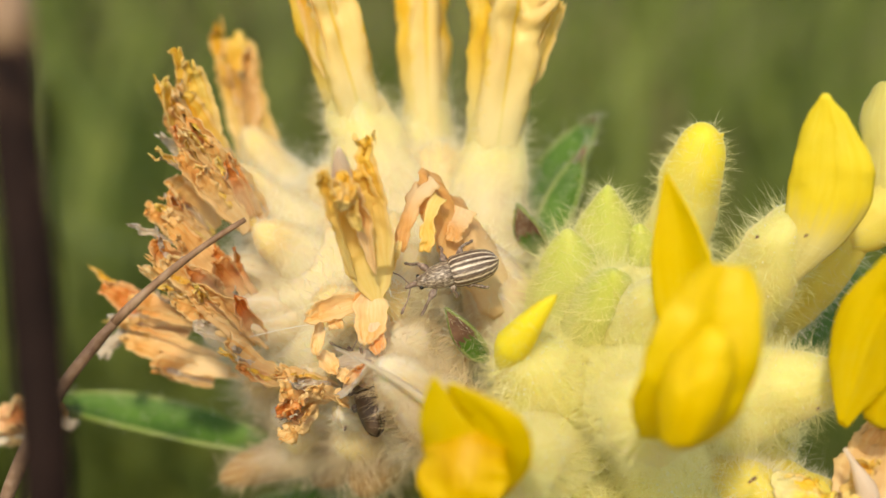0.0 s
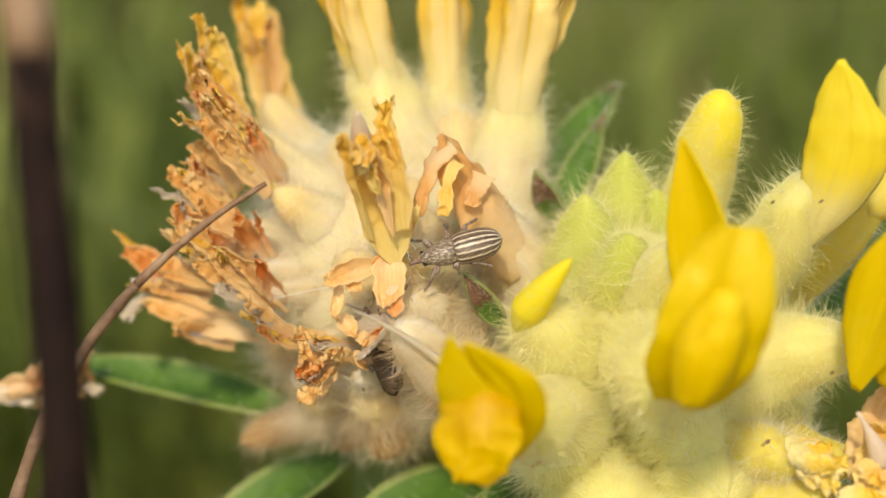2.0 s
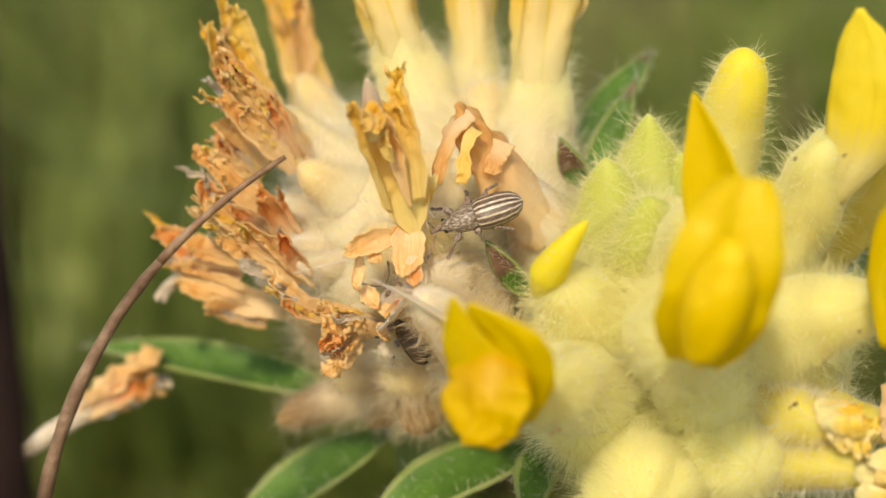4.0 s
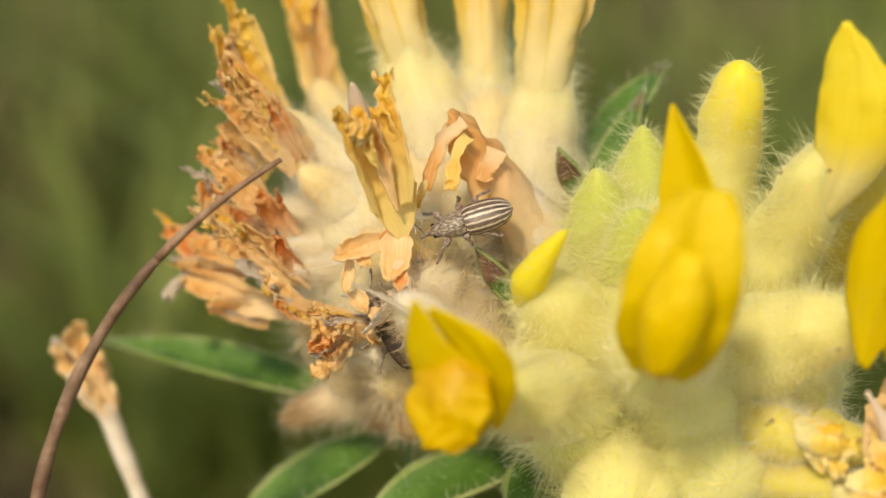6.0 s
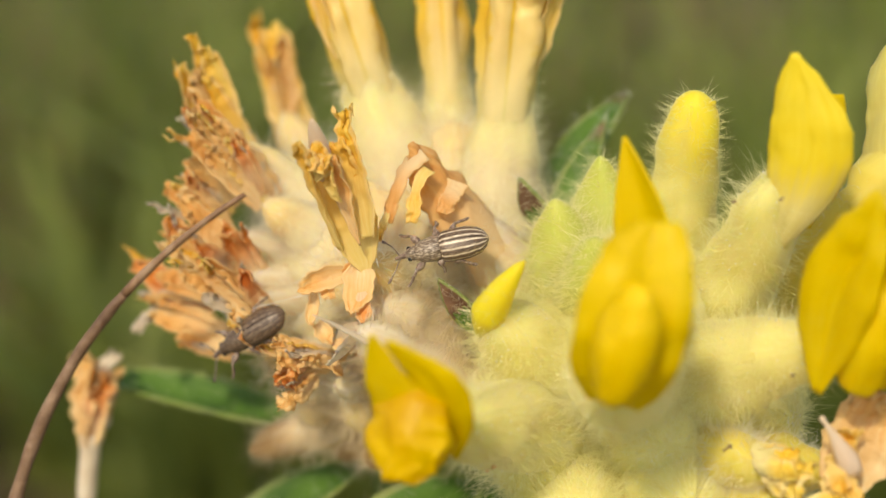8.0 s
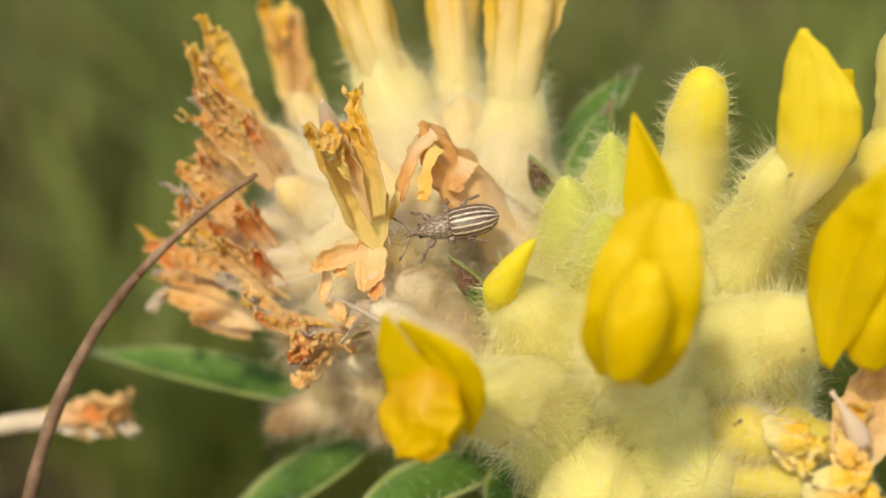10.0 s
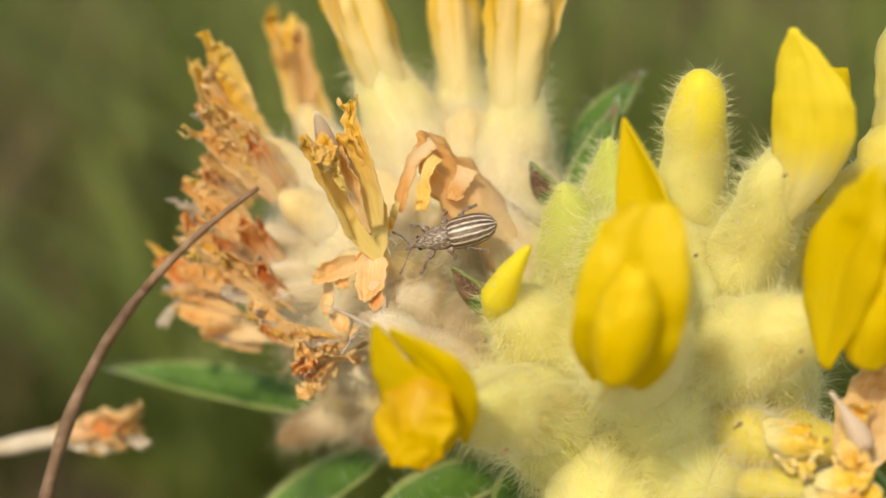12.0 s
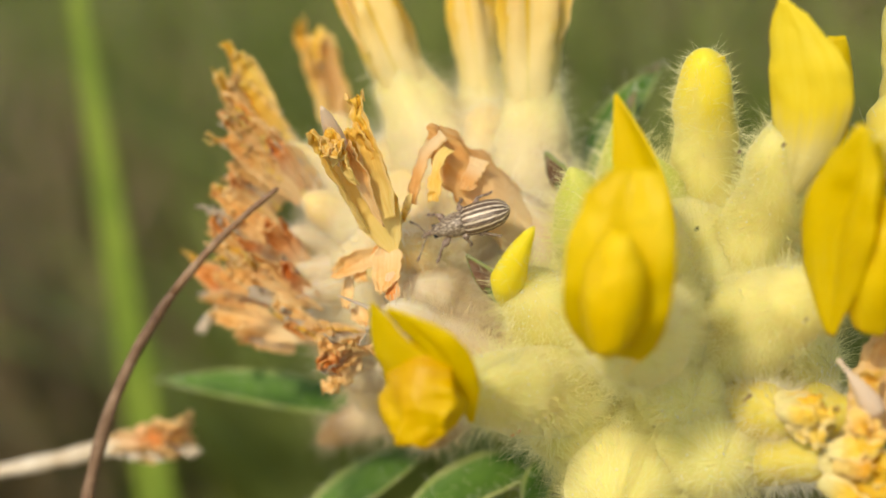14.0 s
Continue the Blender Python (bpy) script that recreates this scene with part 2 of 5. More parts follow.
M_GRASS = leafy("meadow_green", [(0.32, (0.075, 0.105, 0.02)), (0.5, (0.17, 0.22, 0.04)), (0.68, (0.37, 0.41, 0.10))], 11, 0.4, 0.5, 0.0)
M_TUFT = leafy("meadow_light_green", [(0.32, (0.15, 0.20, 0.04)), (0.6, (0.27, 0.32, 0.08))], 30, 0.4, 0.5, 0.0)
M_BLADE = leafy("blade_green", [(0.3, (0.17, 0.27, 0.03)), (0.6, (0.26, 0.36, 0.05))], 200, 0.35, 0.5, 0.1)
M_STRAW = leafy("meadow_straw", [(0.3, (0.11, 0.08, 0.04)), (0.6, (0.26, 0.20, 0.10))], 9, 0.25, 0.6, 0.0)
M_SOIL = leafy("meadow_ground", [(0.3, (0.06, 0.058, 0.025)), (0.5, (0.12, 0.10, 0.05)), (0.7, (0.19, 0.15, 0.09))], 22, 0.0, 0.9, 0.3, 60)
M_THREAD = leafy("silk_thread", [(0.4, (0.85, 0.8, 0.7)), (0.6, (0.9, 0.88, 0.8))], 300, 0.5, 0.3, 0.0, 900, 0.6)


def weevil_mat(name, stripes, pale_share=1.0):
    """Scaled beetle shell; stripes run along the wing cases by the UV's first coordinate."""
    mat = bpy.data.materials.new(name)
    mat.use_nodes = True
    nt = mat.node_tree
    p = nt.nodes["Principled BSDF"]
    p.inputs["Roughness"].default_value = 0.42
    p.inputs["Specular IOR Level"].default_value = 0.55
    scales = noise_tex(nt, 16000, 3.0, 0.7, (0.35, 1, 1))
    brown = ramp(nt, scales, [(0.35, (0.040, 0.022, 0.011)), (0.55, (0.105, 0.062, 0.034)), (0.72, (0.26, 0.18, 0.11))])
    pale = ramp(nt, scales, [(0.3, (0.36, 0.28, 0.18)), (0.5, (0.64, 0.55, 0.41)), (0.75, (0.86, 0.79, 0.65))])
    mx = nt.nodes.new("ShaderNodeMix")
    mx.data_type = "RGBA"
    uv = nt.nodes.new("ShaderNodeUVMap")
    sep = nt.nodes.new("ShaderNodeSeparateXYZ")
    nt.links.new(uv.outputs[0], sep.inputs[0])
    wob = nt.nodes.new("ShaderNodeMath")
    wob.operation = "MULTIPLY_ADD"
    wob.inputs[1].default_value = 0.10
    nt.links.new(noise_tex(nt, 5000, 2.0), wob.inputs[0])
    nt.links.new(sep.outputs[0], wob.inputs[2])
    fr = nt.nodes.new("ShaderNodeMath")
    fr.operation = "FRACT"
    nt.links.new(wob.outputs[0], fr.inputs[0])
    if stripes:
        band = ramp(nt, fr.outputs[0], [(0.0, (0, 0, 0)), (0.5, (0.08, 0.08, 0.08)), (0.62, (0.85, 0.85, 0.85)), (0.8, (0.95, 0.95, 0.95)), (0.92, (0.02, 0.02, 0.02))])
    else:
        band = ramp(nt, scales, [(0.42, (0.07, 0.07, 0.07)), (0.68, (0.55, 0.55, 0.55))])
    # a factor below 1 dims the pale scales, as shade would
    fade = nt.nodes.new("ShaderNodeMath")
    fade.operation = "MULTIPLY"
    fade.inputs[1].default_value = pale_share
    nt.links.new(band, fade.inputs[0])
    nt.links.new(fade.outputs[0], mx.inputs[0])
    nt.links.new(brown, mx.inputs[6])
    nt.links.new(pale, mx.inputs[7])
    nt.links.new(mx.outputs[2], p.inputs["Base Color"])
    bp = nt.nodes.new("ShaderNodeBump")
    bp.inputs["Strength"].default_value, bp.inputs["Distance"].default_value = 0.5, 0.00002
    nt.links.new(scales, bp.inputs["Height"])
    nt.links.new(bp.outputs[0], p.inputs["Normal"])
    return mat


M_ELYTRA = weevil_mat("weevil_striped_shell", True)
M_SHELL = weevil_mat("weevil_scaled_shell", False)
# darker copies for the second weevil: shade among the petals put into the colour
M_ELYTRA_SHADED = weevil_mat("weevil_shaded_striped_shell", True, 0.13)
M_SHELL_SHADED = weevil_mat("weevil_shaded_shell", False, 0.15)
M_EYE = leafy("weevil_eye", [(0.3, (0.005, 0.004, 0.004)), (0.6, (0.012, 0.01, 0.01))], 900, 0, 0.15, 0, 900, 0.6)
M_BELLY = leafy("weevil_belly", [(0.3, (0.05, 0.027, 0.013)), (0.6, (0.11, 0.064, 0.034))], 6000, 0, 0.35, 0.3, 20000, 0.6)
M_LIMB = leafy("weevil_limb", [(0.3, (0.08, 0.045, 0.03)), (0.5, (0.22, 0.155, 0.115)), (0.7, (0.46, 0.38, 0.31))], 9000, 0, 0.5, 0.3, 20000, 0.5)

# ---- building helpers (millimetres) ----
BASE = {}
UV_OF = {}     # texture places of a mesh just made, by its list of faces
rng = np.random.default_rng(7)


def v3(p):
    return np.array(p, float)


def unit(v):
    return v / (np.linalg.norm(v) + 1e-12)


def thing(name, base, label, category, group="", kind=""):
    ob = new(name)
    ob.empty_display_size = 0.002
    ob.matrix_world = plant_pose(*base)
    BASE[ob.name] = v3(base)
    return tagged(ob, label, category, group, kind)


def part(name, verts, faces, mat, parent, label="", kind="", uvs=None, smooth=True, mats=None, face_mats=None):
    """One mesh object under a thing or a part; vertices in plant millimetres."""
    root = parent
    while root.parent:
        root = root.parent
    base = BASE[root.name]
    if uvs is None:
        uvs = UV_OF.get(id(faces))
    UV_OF.clear()
    me = bpy.data.meshes.new(name)
    me.from_pydata((np.asarray(verts) - base) * 0.001, [], [tuple(int(i) for i in f) for f in faces])
    if uvs is not None:
        lay = me.uv_layers.new(name="UVMap")
        idx = np.zeros(len(me.loops), dtype=np.int32)
        me.loops.foreach_get("vertex_index", idx)
        lay.data.foreach_set("uv", np.asarray(uvs, dtype=np.float32)[idx].ravel())
    for m in (mats or [mat]):
        me.materials.append(m)
    if face_mats is not None:
        me.polygons.foreach_set("material_index", np.asarray(face_mats, dtype=np.int32))
    me.polygons.foreach_set("use_smooth", [smooth] * len(me.polygons))
    me.update()
    ob = new(name, me)
    ob.parent = parent
    return tagged(ob, label, "", "", kind)


def bez(p0, p1, p2, n):
    t = np.linspace(0, 1, n)[:, None]
    return (1 - t) ** 2 * v3(p0) + 2 * t * (1 - t) * v3(p1) + t ** 2 * v3(p2)


def rings(path, radii, seg, wob=0.0, seed=0, flat=1.0, flat_dir=None):
    """Rings of points round a path: array (n, seg, 3)."""
    path = np.asarray(path, float)
    n = len(path)
    tan = np.gradient(path, axis=0)
    ref = v3(flat_dir) if flat_dir is not None else np.array([0.31, -0.2, 0.93])
    out = np.zeros((n, seg, 3))
    ang = np.arange(seg) / seg * 2 * np.pi
    for i in range(n):
        t = unit(tan[i])
        a = unit(ref - t * (ref @ t))
        b = np.cross(t, a)
        for j in range(seg):
            r = radii[i]
            if wob:
                q = path[i] + (a * math.cos(ang[j]) + b * math.sin(ang[j])) * r
                r *= 1 + wob * noise.noise(Vector((q[0] * 0.9 + seed * 3.1, q[1] * 0.9, q[2] * 0.9)))
            out[i, j] = path[i] + a * math.cos(ang[j]) * r * flat + b * math.sin(ang[j]) * r
    return out


def skin(rg, off=0):
    n, seg, _ = rg.shape
    faces = []
    for i in range(n - 1):
        for j in range(seg):
            k = (j + 1) % seg
            faces.append((off + i * seg + j, off + i * seg + k, off + (i + 1) * seg + k, off + (i + 1) * seg + j))
    faces.append(tuple(off + j for j in range(seg))[::-1])
    faces.append(tuple(off + (n - 1) * seg + j for j in range(seg)))
    if off == 0:
        UV_OF[id(faces)] = [(j / seg, i / (n - 1)) for i in range(n) for j in range(seg)]
    return rg.reshape(-1, 3), faces


def tube(path, radii, seg=8, wob=0.0, seed=0):
    return skin(rings(path, radii, seg, wob, seed))


def join(pieces):
    vs, fs, o = [], [], 0
    for v, f in pieces:
        vs.append(np.asarray(v))
        fs += [tuple(i + o for i in q) for q in f]
        o += len(v)
    return np.concatenate(vs), fs


def hair_mesh(points, dirs, lengths, width, curl, r):
    """Fine bent hairs: each a narrow tapering strip of two segments."""
    n = len(points)
    d = dirs / (np.linalg.norm(dirs, axis=1, keepdims=True) + 1e-9)
    side = np.cross(d, r.normal(size=(n, 3)))
    side /= np.linalg.norm(side, axis=1, keepdims=True) + 1e-9
    other = np.cross(d, side)
    L = lengths[:, None]
    bend = (r.normal(size=(n, 1)) * side + r.normal(size=(n, 1)) * other) * curl * L
    mid = points + d * L * 0.55 + bend * 0.35
    tip = points + d * L + bend
    vs = np.zeros((n, 5, 3))
    vs[:, 0], vs[:, 1] = points - side * width, points + side * width
    vs[:, 2], vs[:, 3] = mid - side * width * 0.8, mid + side * width * 0.8
    vs[:, 4] = tip
    faces = [f for i in range(0, n * 5, 5) for f in ((i, i + 1, i + 3, i + 2), (i + 2, i + 3, i + 4))]
    return vs.reshape(-1, 3), faces


def hairs_on(rg, path, count, length, width, lean, seed, lo=0.0, hi=1.0, curl=0.10):
    """Hairs standing on a ringed body; lean tips them towards the far end."""
    r = np.random.default_rng(seed)
    n, seg, _ = rg.shape
    girth = np.linalg.norm(rg - np.roll(rg, 1, axis=1), axis=2).sum(axis=1)
    step = np.linalg.norm(rg[1:] - rg[:-1], axis=2).mean(axis=1)
    area = (girth[1:] + girth[:-1]) * step
    at_u = np.arange(n - 1) / (n - 1)
    area = area * ((at_u >= lo - 0.02) & (at_u <= hi))
    i = r.choice(n - 1, count, p=area / area.sum())
    fu = r.random((count, 1))
    w = r.random(count) * seg
    j = w.astype(int) % seg
    fw = (w - np.floor(w))[:, None]
    k = (j + 1) % seg
    p = (rg[i, j] * (1 - fw) + rg[i, k] * fw) * (1 - fu) + (rg[i + 1, j] * (1 - fw) + rg[i + 1, k] * fw) * fu
    path = np.asarray(path, float)
    c = path[i] * (1 - fu) + path[i + 1] * fu
    nrm = p - c
    nrm /= np.linalg.norm(nrm, axis=1, keepdims=True) + 1e-9
    tan = path[i + 1] - path[i]
    tan /= np.linalg.norm(tan, axis=1, keepdims=True) + 1e-9
    d = nrm + tan * lean + r.normal(size=(count, 3)) * 0.33
    ln = length * (0.35 + 0.5 * r.random(count) + 0.75 * (r.random(count) < 0.3))
    return hair_mesh(p - nrm * width, d, ln, width, curl, r)


def sheet(b, t, normal, width, prof, cup=0.0, bend=0.0, fold=0.0, ruffle=0.0, crumple=0.0, nu=18, nv=12, seed=0, thick=0.09, freq=0.9, twist=0.0, torn=0.0, skew=0.0, curl=0.0, rag=0.0, via=None, lobe=0.0, fine=0.17):
    """A thin curved blade from b to t facing normal. prof: half-width factors along it. Closed, with thickness."""
    b, t = v3(b), v3(t)
    L = t - b
    ln = np.linalg.norm(L)
    ax = L / ln
    nn = unit(v3(normal) - ax * (v3(normal) @ ax))
    sd = np.cross(ax, nn)
    pu = np.linspace(0, 1, len(prof))
    pts, nrm = np.zeros((nu, nv, 3)), np.zeros((nu, nv, 3))
    for i in range(nu):
        u = i / (nu - 1)
        w = np.interp(u, pu, prof) * width * 0.5
        tw = twist * u
        mid = b + ax * ln * u
        sa, na = sd, nn
        if via is not None:
            mid = (1 - u) ** 2 * b + 2 * u * (1 - u) * v3(via) + u ** 2 * t
            tu = unit((1 - u) * (v3(via) - b) + u * (t - v3(via)))
            na = unit(v3(normal) - tu * (v3(normal) @ tu))
            sa = np.cross(tu, na)
        s2, n2 = sa * math.cos(tw) + na * math.sin(tw), na * math.cos(tw) - sa * math.sin(tw)
        for j in range(nv):
            v = 2 * j / (nv - 1) - 1
            wv = w * (1 + ruffle * 0.5 * noise.noise(Vector((u * 5 + seed, v * 2, seed * 1.7)))) * v
            if rag:
                wv *= 1 + rag * abs(v) ** 3 * (noise.noise(Vector((u * 6 + seed, (v > 0) * 7.0, seed * 0.7))) + 0.35 * noise.noise(Vector((u * 17 + seed, (v > 0) * 5.0, 1.3))))
            q = mid + n2 * (bend * ln * math.sin(math.pi * u) + cup * w * v * v + fold * w * abs(v) + lobe * w * math.sin(math.pi * abs(v)) * math.sin(math.pi * u) ** 0.6 + curl * ln * u ** 3) + s2 * (wv + skew * width * math.sin(math.pi * u))
            q = q + n2 * ruffle * w * abs(v) ** 2 * noise.noise(Vector((u * 7 + seed * 2.3, v * 1.5 + seed, 0.3)))
            if crumple:
                a = crumple * (0.2 + 0.3 * u + 1.1 * u ** 3)
                k = Vector(q * freq) + Vector((seed * 5.1, 0, 0))
                q = q + v3(noise.noise_vector(k)) * a + v3(noise.noise_vector(k * 2.7)) * a * 0.5 + v3(noise.noise_vector(k * 6.5)) * a * fine
            if torn and i >= nu - 3:
                q = q - ax * torn * ln * max(0.0, noise.noise(Vector((v * 4 + seed, seed, i * 0.1)))) * (i - nu + 4) / 3
            pts[i, j], nrm[i, j] = q, n2
    d1, d2 = np.gradient(pts, axis=0), np.gradient(pts, axis=1)
    no = np.cross(d1, d2)
    no /= np.linalg.norm(no, axis=2, keepdims=True) + 1e-9
    top, bot = (pts + no * thick / 2).reshape(-1, 3), (pts - no * thick / 2).reshape(-1, 3)
    N = nu * nv
    faces = []
    for i in range(nu - 1):
        for j in range(nv - 1):
            a, c = i * nv + j, (i + 1) * nv + j
            faces.append((a, c, c + 1, a + 1))
            faces.append((N + a, N + a + 1, N + c + 1, N + c))
    edge = [(0, j) for j in range(nv)] + [(i, nv - 1) for i in range(1, nu)] + [(nu - 1, j) for j in range(nv - 2, -1, -1)] + [(i, 0) for i in range(nu - 2, 0, -1)]
    ids = [i * nv + j for i, j in edge]
    for a, c in zip(ids, ids[1:] + ids[:1]):
        faces.append((a, a + N, c + N, c)[::-1])
    UV_OF[id(faces)] = [(j / (nv - 1), i / (nu - 1)) for i in range(nu) for j in range(nv)] * 2
    return np.concatenate([top, bot]), faces


P_WING = (0.45, 0.8, 1.0, 1.0, 0.9, 0.65, 0.2)
P_POINT = (0.6, 0.9, 1.0, 0.92, 0.75, 0.5, 0.06)
P_RAG = (0.5, 0.8, 1.0, 0.9, 1.05, 0.8, 0.9, 0.55)
P_LEAF = (0.3, 0.75, 0.97, 1.0, 0.95, 0.75, 0.42, 0.04)


def calyx_profile(n, r0, r1, r2, neck=0.62):
    u = 1 - (1 - np.linspace(0, 1, n)) ** 1.7
    rad = np.interp(u, (0, 0.12, 0.4, 0.72, 1), (r0 * 0.55, r0, r1, r2, r2 * neck))
    return u, rad * np.sqrt(np.maximum(0.0006, 1 - (np.maximum(0, u - 0.76) / 0.24) ** 2.3))


def floret(head, base, mouth, r1, r0=None, r2=None, bow=(0, 0, 0), mat=None, hair=900, hair_len=0.8, hair_mat=None, seed=0, name="floret", label="", lean=0.32, swell=1.0, neck=0.62, seg=24, n=28, hair_w=0.0065, hi=1.0):
    """The woolly calyx of one floret with its hairs."""
    base, mouth = v3(base), v3(mouth)
    u, rad = calyx_profile(n, r0 or r1 * 0.8, r1, r2 or r1 * 0.8, neck)
    u = u[:, None]
    rad = rad * swell
    path = (1 - u) ** 2 * base + 2 * u * (1 - u) * ((base + mouth) / 2 + v3(bow)) + u ** 2 * mouth
    rg = rings(path, rad, seg, 0.16, seed)
    v, f = skin(rg)
    ob = part(name, v, f, mat or M_CALYX, head, label, uvs=[(j / seg, uu) for uu in u[:, 0] for j in range(seg)])
    if hair:
        hv, hf = hairs_on(rg, path, int(hair * 1.1), hair_len * 1.0, hair_w, lean, seed + 11, 0.0, hi)
        hm = hair_mat or (M_HAIR_GREEN if mat in (None, M_CALYX) else M_HAIR_YELLOW if mat is M_TALL else M_HAIR)
        part("calyx_hair", hv, hf, hm, ob, "fine pale hairs", "stuff")
        # beads added on the fresh calyces to imitate sparkling glints
        if mat in (None, M_CALYX):
            r = np.random.default_rng(seed + 77)
            i, j = r.integers(4, n - 1, 220), r.integers(0, seg, 220)
            c = rg[i, j] + (rg[i, (j + 1) % seg] - rg[i, j]) * r.random((220, 1))
            c = c + (c - path[i]) * 0.03
            octa = v3([(1, 0, 0), (0, 1, 0), (-1, 0, 0), (0, -1, 0), (0, 0, 1), (0, 0, -1)])
            gv = (c[:, None, :] + octa[None] * (0.018 + 0.030 * r.random((220, 1, 1)) ** 2)).reshape(-1, 3)
            gf = [tuple(o + k for k in q) for o in range(0, 1320, 6) for q in ((0, 1, 4), (1, 2, 4), (2, 3, 4), (3, 0, 4), (1, 0, 5), (2, 1, 5), (3, 2, 5), (0, 3, 5))]
            part("gland", gv, gf, M_GLINT, ob, "tiny glossy beads added for glints", "stuff")
        dv, df = hairs_on(rg, path, int(hair * 3.0), hair_len * 0.36, 0.0032, 0.25, seed + 31, 0.0, hi, 0.06)
        part("calyx_down", dv, df, hm, ob, "short silky down", "stuff")
    return ob


def bud(fl, name, mat, p0, p1, p2, r0, r1, label="", seed=0, n=18, hair=0):
    """A closed, rounded petal hood along a bent path, with hairs on its lower part."""
    path = bez(p0, p1, p2, n)
    u = np.linspace(0, 1, n)
    rad = (r0 + (r1 - r0) * u) * np.sqrt(np.maximum(0.01, 1 - np.maximum(0, (u - 0.62) / 0.385) ** 2)) * np.interp(u, (0, 0.3), (0.4, 1.0))
    rg = rings(path, rad, 18, 0.14, seed)
    ob = part(name, *skin(rg), mat, fl, label)
    if hair:
        part("petal_hair", *hairs_on(rg, path, hair, 0.5, 0.005, 0.4, seed + 3, 0.2, 0.82), M_HAIR_GREEN, ob, "fine pale hairs", "stuff")
    return ob


def rolled(fl, b, t, r0, r1, mat, seed, flutes=5, bow=(0, 0, 0), depth=0.16, ragged=0.9, seg=40, n=26, flat=0.75, label="", name="withered_petal"):
    """A petal rolled into a fluted, wrinkled tube, ragged and open at its far end."""
    b, t = v3(b), v3(t)
    path = bez(b, (b + t) / 2 + v3(bow), t, n)
    u = np.linspace(0, 1, n)
    rad = (r0 + (r1 - r0) * u) * np.interp(u, (0, 0.5), (0.9, 1.0))
    rg = rings(path, rad, seg, 0.0, seed, flat, (0.2, -1, 0.1))
    ax = unit(t - b)
    for i in range(n):
        for j in range(seg):
            d = rg[i, j] - path[i]
            a = j / seg * 6.283
            k = 1 + depth * 1.3 * u[i] * math.sin(flutes * a + 2.2 * noise.noise(Vector((u[i] * 2.2, seed, math.cos(a)))) + seed)
            k += 0.38 * u[i] * noise.noise(Vector(path[i] * 0.8 + d * 1.6) + Vector((seed * 3.3, 0, 0))) + 0.10 * noise.noise(Vector(path[i] * 3 + d * 5) + Vector((seed, 0, 0)))
            rg[i, j] = path[i] + d * k - ax * ragged * max(0, (u[i] - 0.55) / 0.45) * (0.5 + noise.noise(Vector((math.cos(a) * 1.4, math.sin(a) * 1.4, seed * 1.9))) + 0.45 * noise.noise(Vector((math.cos(a) * 5, math.sin(a) * 5, seed * 0.9))))
    inner = path[:, None, :] + (rg - path[:, None, :]) * 0.93
    v1, f1 = rg.reshape(-1, 3), []
    N = n * seg
    for i in range(n - 1):
        for j in range(seg):
            k = (j + 1) % seg
            f1.append((i * seg + j, i * seg + k, (i + 1) * seg + k, (i + 1) * seg + j))
            f1.append((N + i * seg + j, N + (i + 1) * seg + j, N + (i + 1) * seg + k, N + i * seg + k))
    for j in range(seg):
        k = (j + 1) % seg
        f1.append(((n - 1) * seg + j, (n - 1) * seg + k, N + (n - 1) * seg + k, N + (n - 1) * seg + j))
    uv = [(j / seg, i / (n - 1)) for i in range(n) for j in range(seg)] * 2
    return part(name, np.concatenate([v1, inner.reshape(-1, 3)]), f1, mat, fl, label, uvs=uv)




def petal(fl, name, mat, label="", **kw):
    v, f = sheet(**kw)
    return part(name, v, f, mat, fl, label)


CAMWARD = (0, -1, 0.15)
STRIPS = [0]


def strip(fl, b, t, width, mat, cup=None, curl=0.06, prof=(0.45, 0.8, 1.0, 1.0, 0.9, 0.75, 0.4), crumple=0.09, rag=0.4, sink=0.9, normal=None, name="withered_petal", **kw):
    """One thin, wrinkled, ragged strip of a withered petal."""
    STRIPS[0] += 1
    k = STRIPS[0]
    r = np.random.default_rng(900 + k)
    side = (r.random() - 0.5) * 1.1
    b = v3(b) + v3((0, sink, 0))
    t = v3(t)
    curl += (r.random() - 0.4) * 0.16
    v, f = sheet(b, t, normal or (side, -0.85, 0.25), width, prof, cup=(r.random() - 0.4) * 1.4 if cup is None else cup, fold=(r.random() - 0.5) * 0.9, ruffle=0.15, rag=rag * 0.7, crumple=crumple * 1.35, freq=2.4, fine=0.24, nu=44, nv=18,
                 thick=0.04, torn=0.2, curl=curl, twist=(r.random() - 0.5) * 0.7, seed=k * 1.91, **kw)
    ob = part(name, v, f, mat, fl)
    if sink > 0.8:
        for q in range(2):
            o = r.normal(size=3) * v3((0.32, 0.15, 0.32)) * width
            v, f = sheet(b + o, b + (t - b) * (0.7 + 0.4 * r.random()) + o * 1.4 + v3((0, -0.12, 0)), (r.random() - 0.5, -0.8, 0.3), width * (0.22 + 0.22 * r.random()), prof, cup=r.random() * 1.6 - 0.8, rag=0.5, crumple=0.16, freq=2.8, fine=0.3,
                         nu=34, nv=8, thick=0.035, torn=0.3, curl=(r.random() - 0.4) * 0.3, twist=(r.random() - 0.5) * 2.2, seed=k * 2.3 + q * 5.1)
            part(name, v, f, (mat, M_HUSK, M_DRY_YELLOW, M_DRY)[r.integers(4)], fl)
    return ob

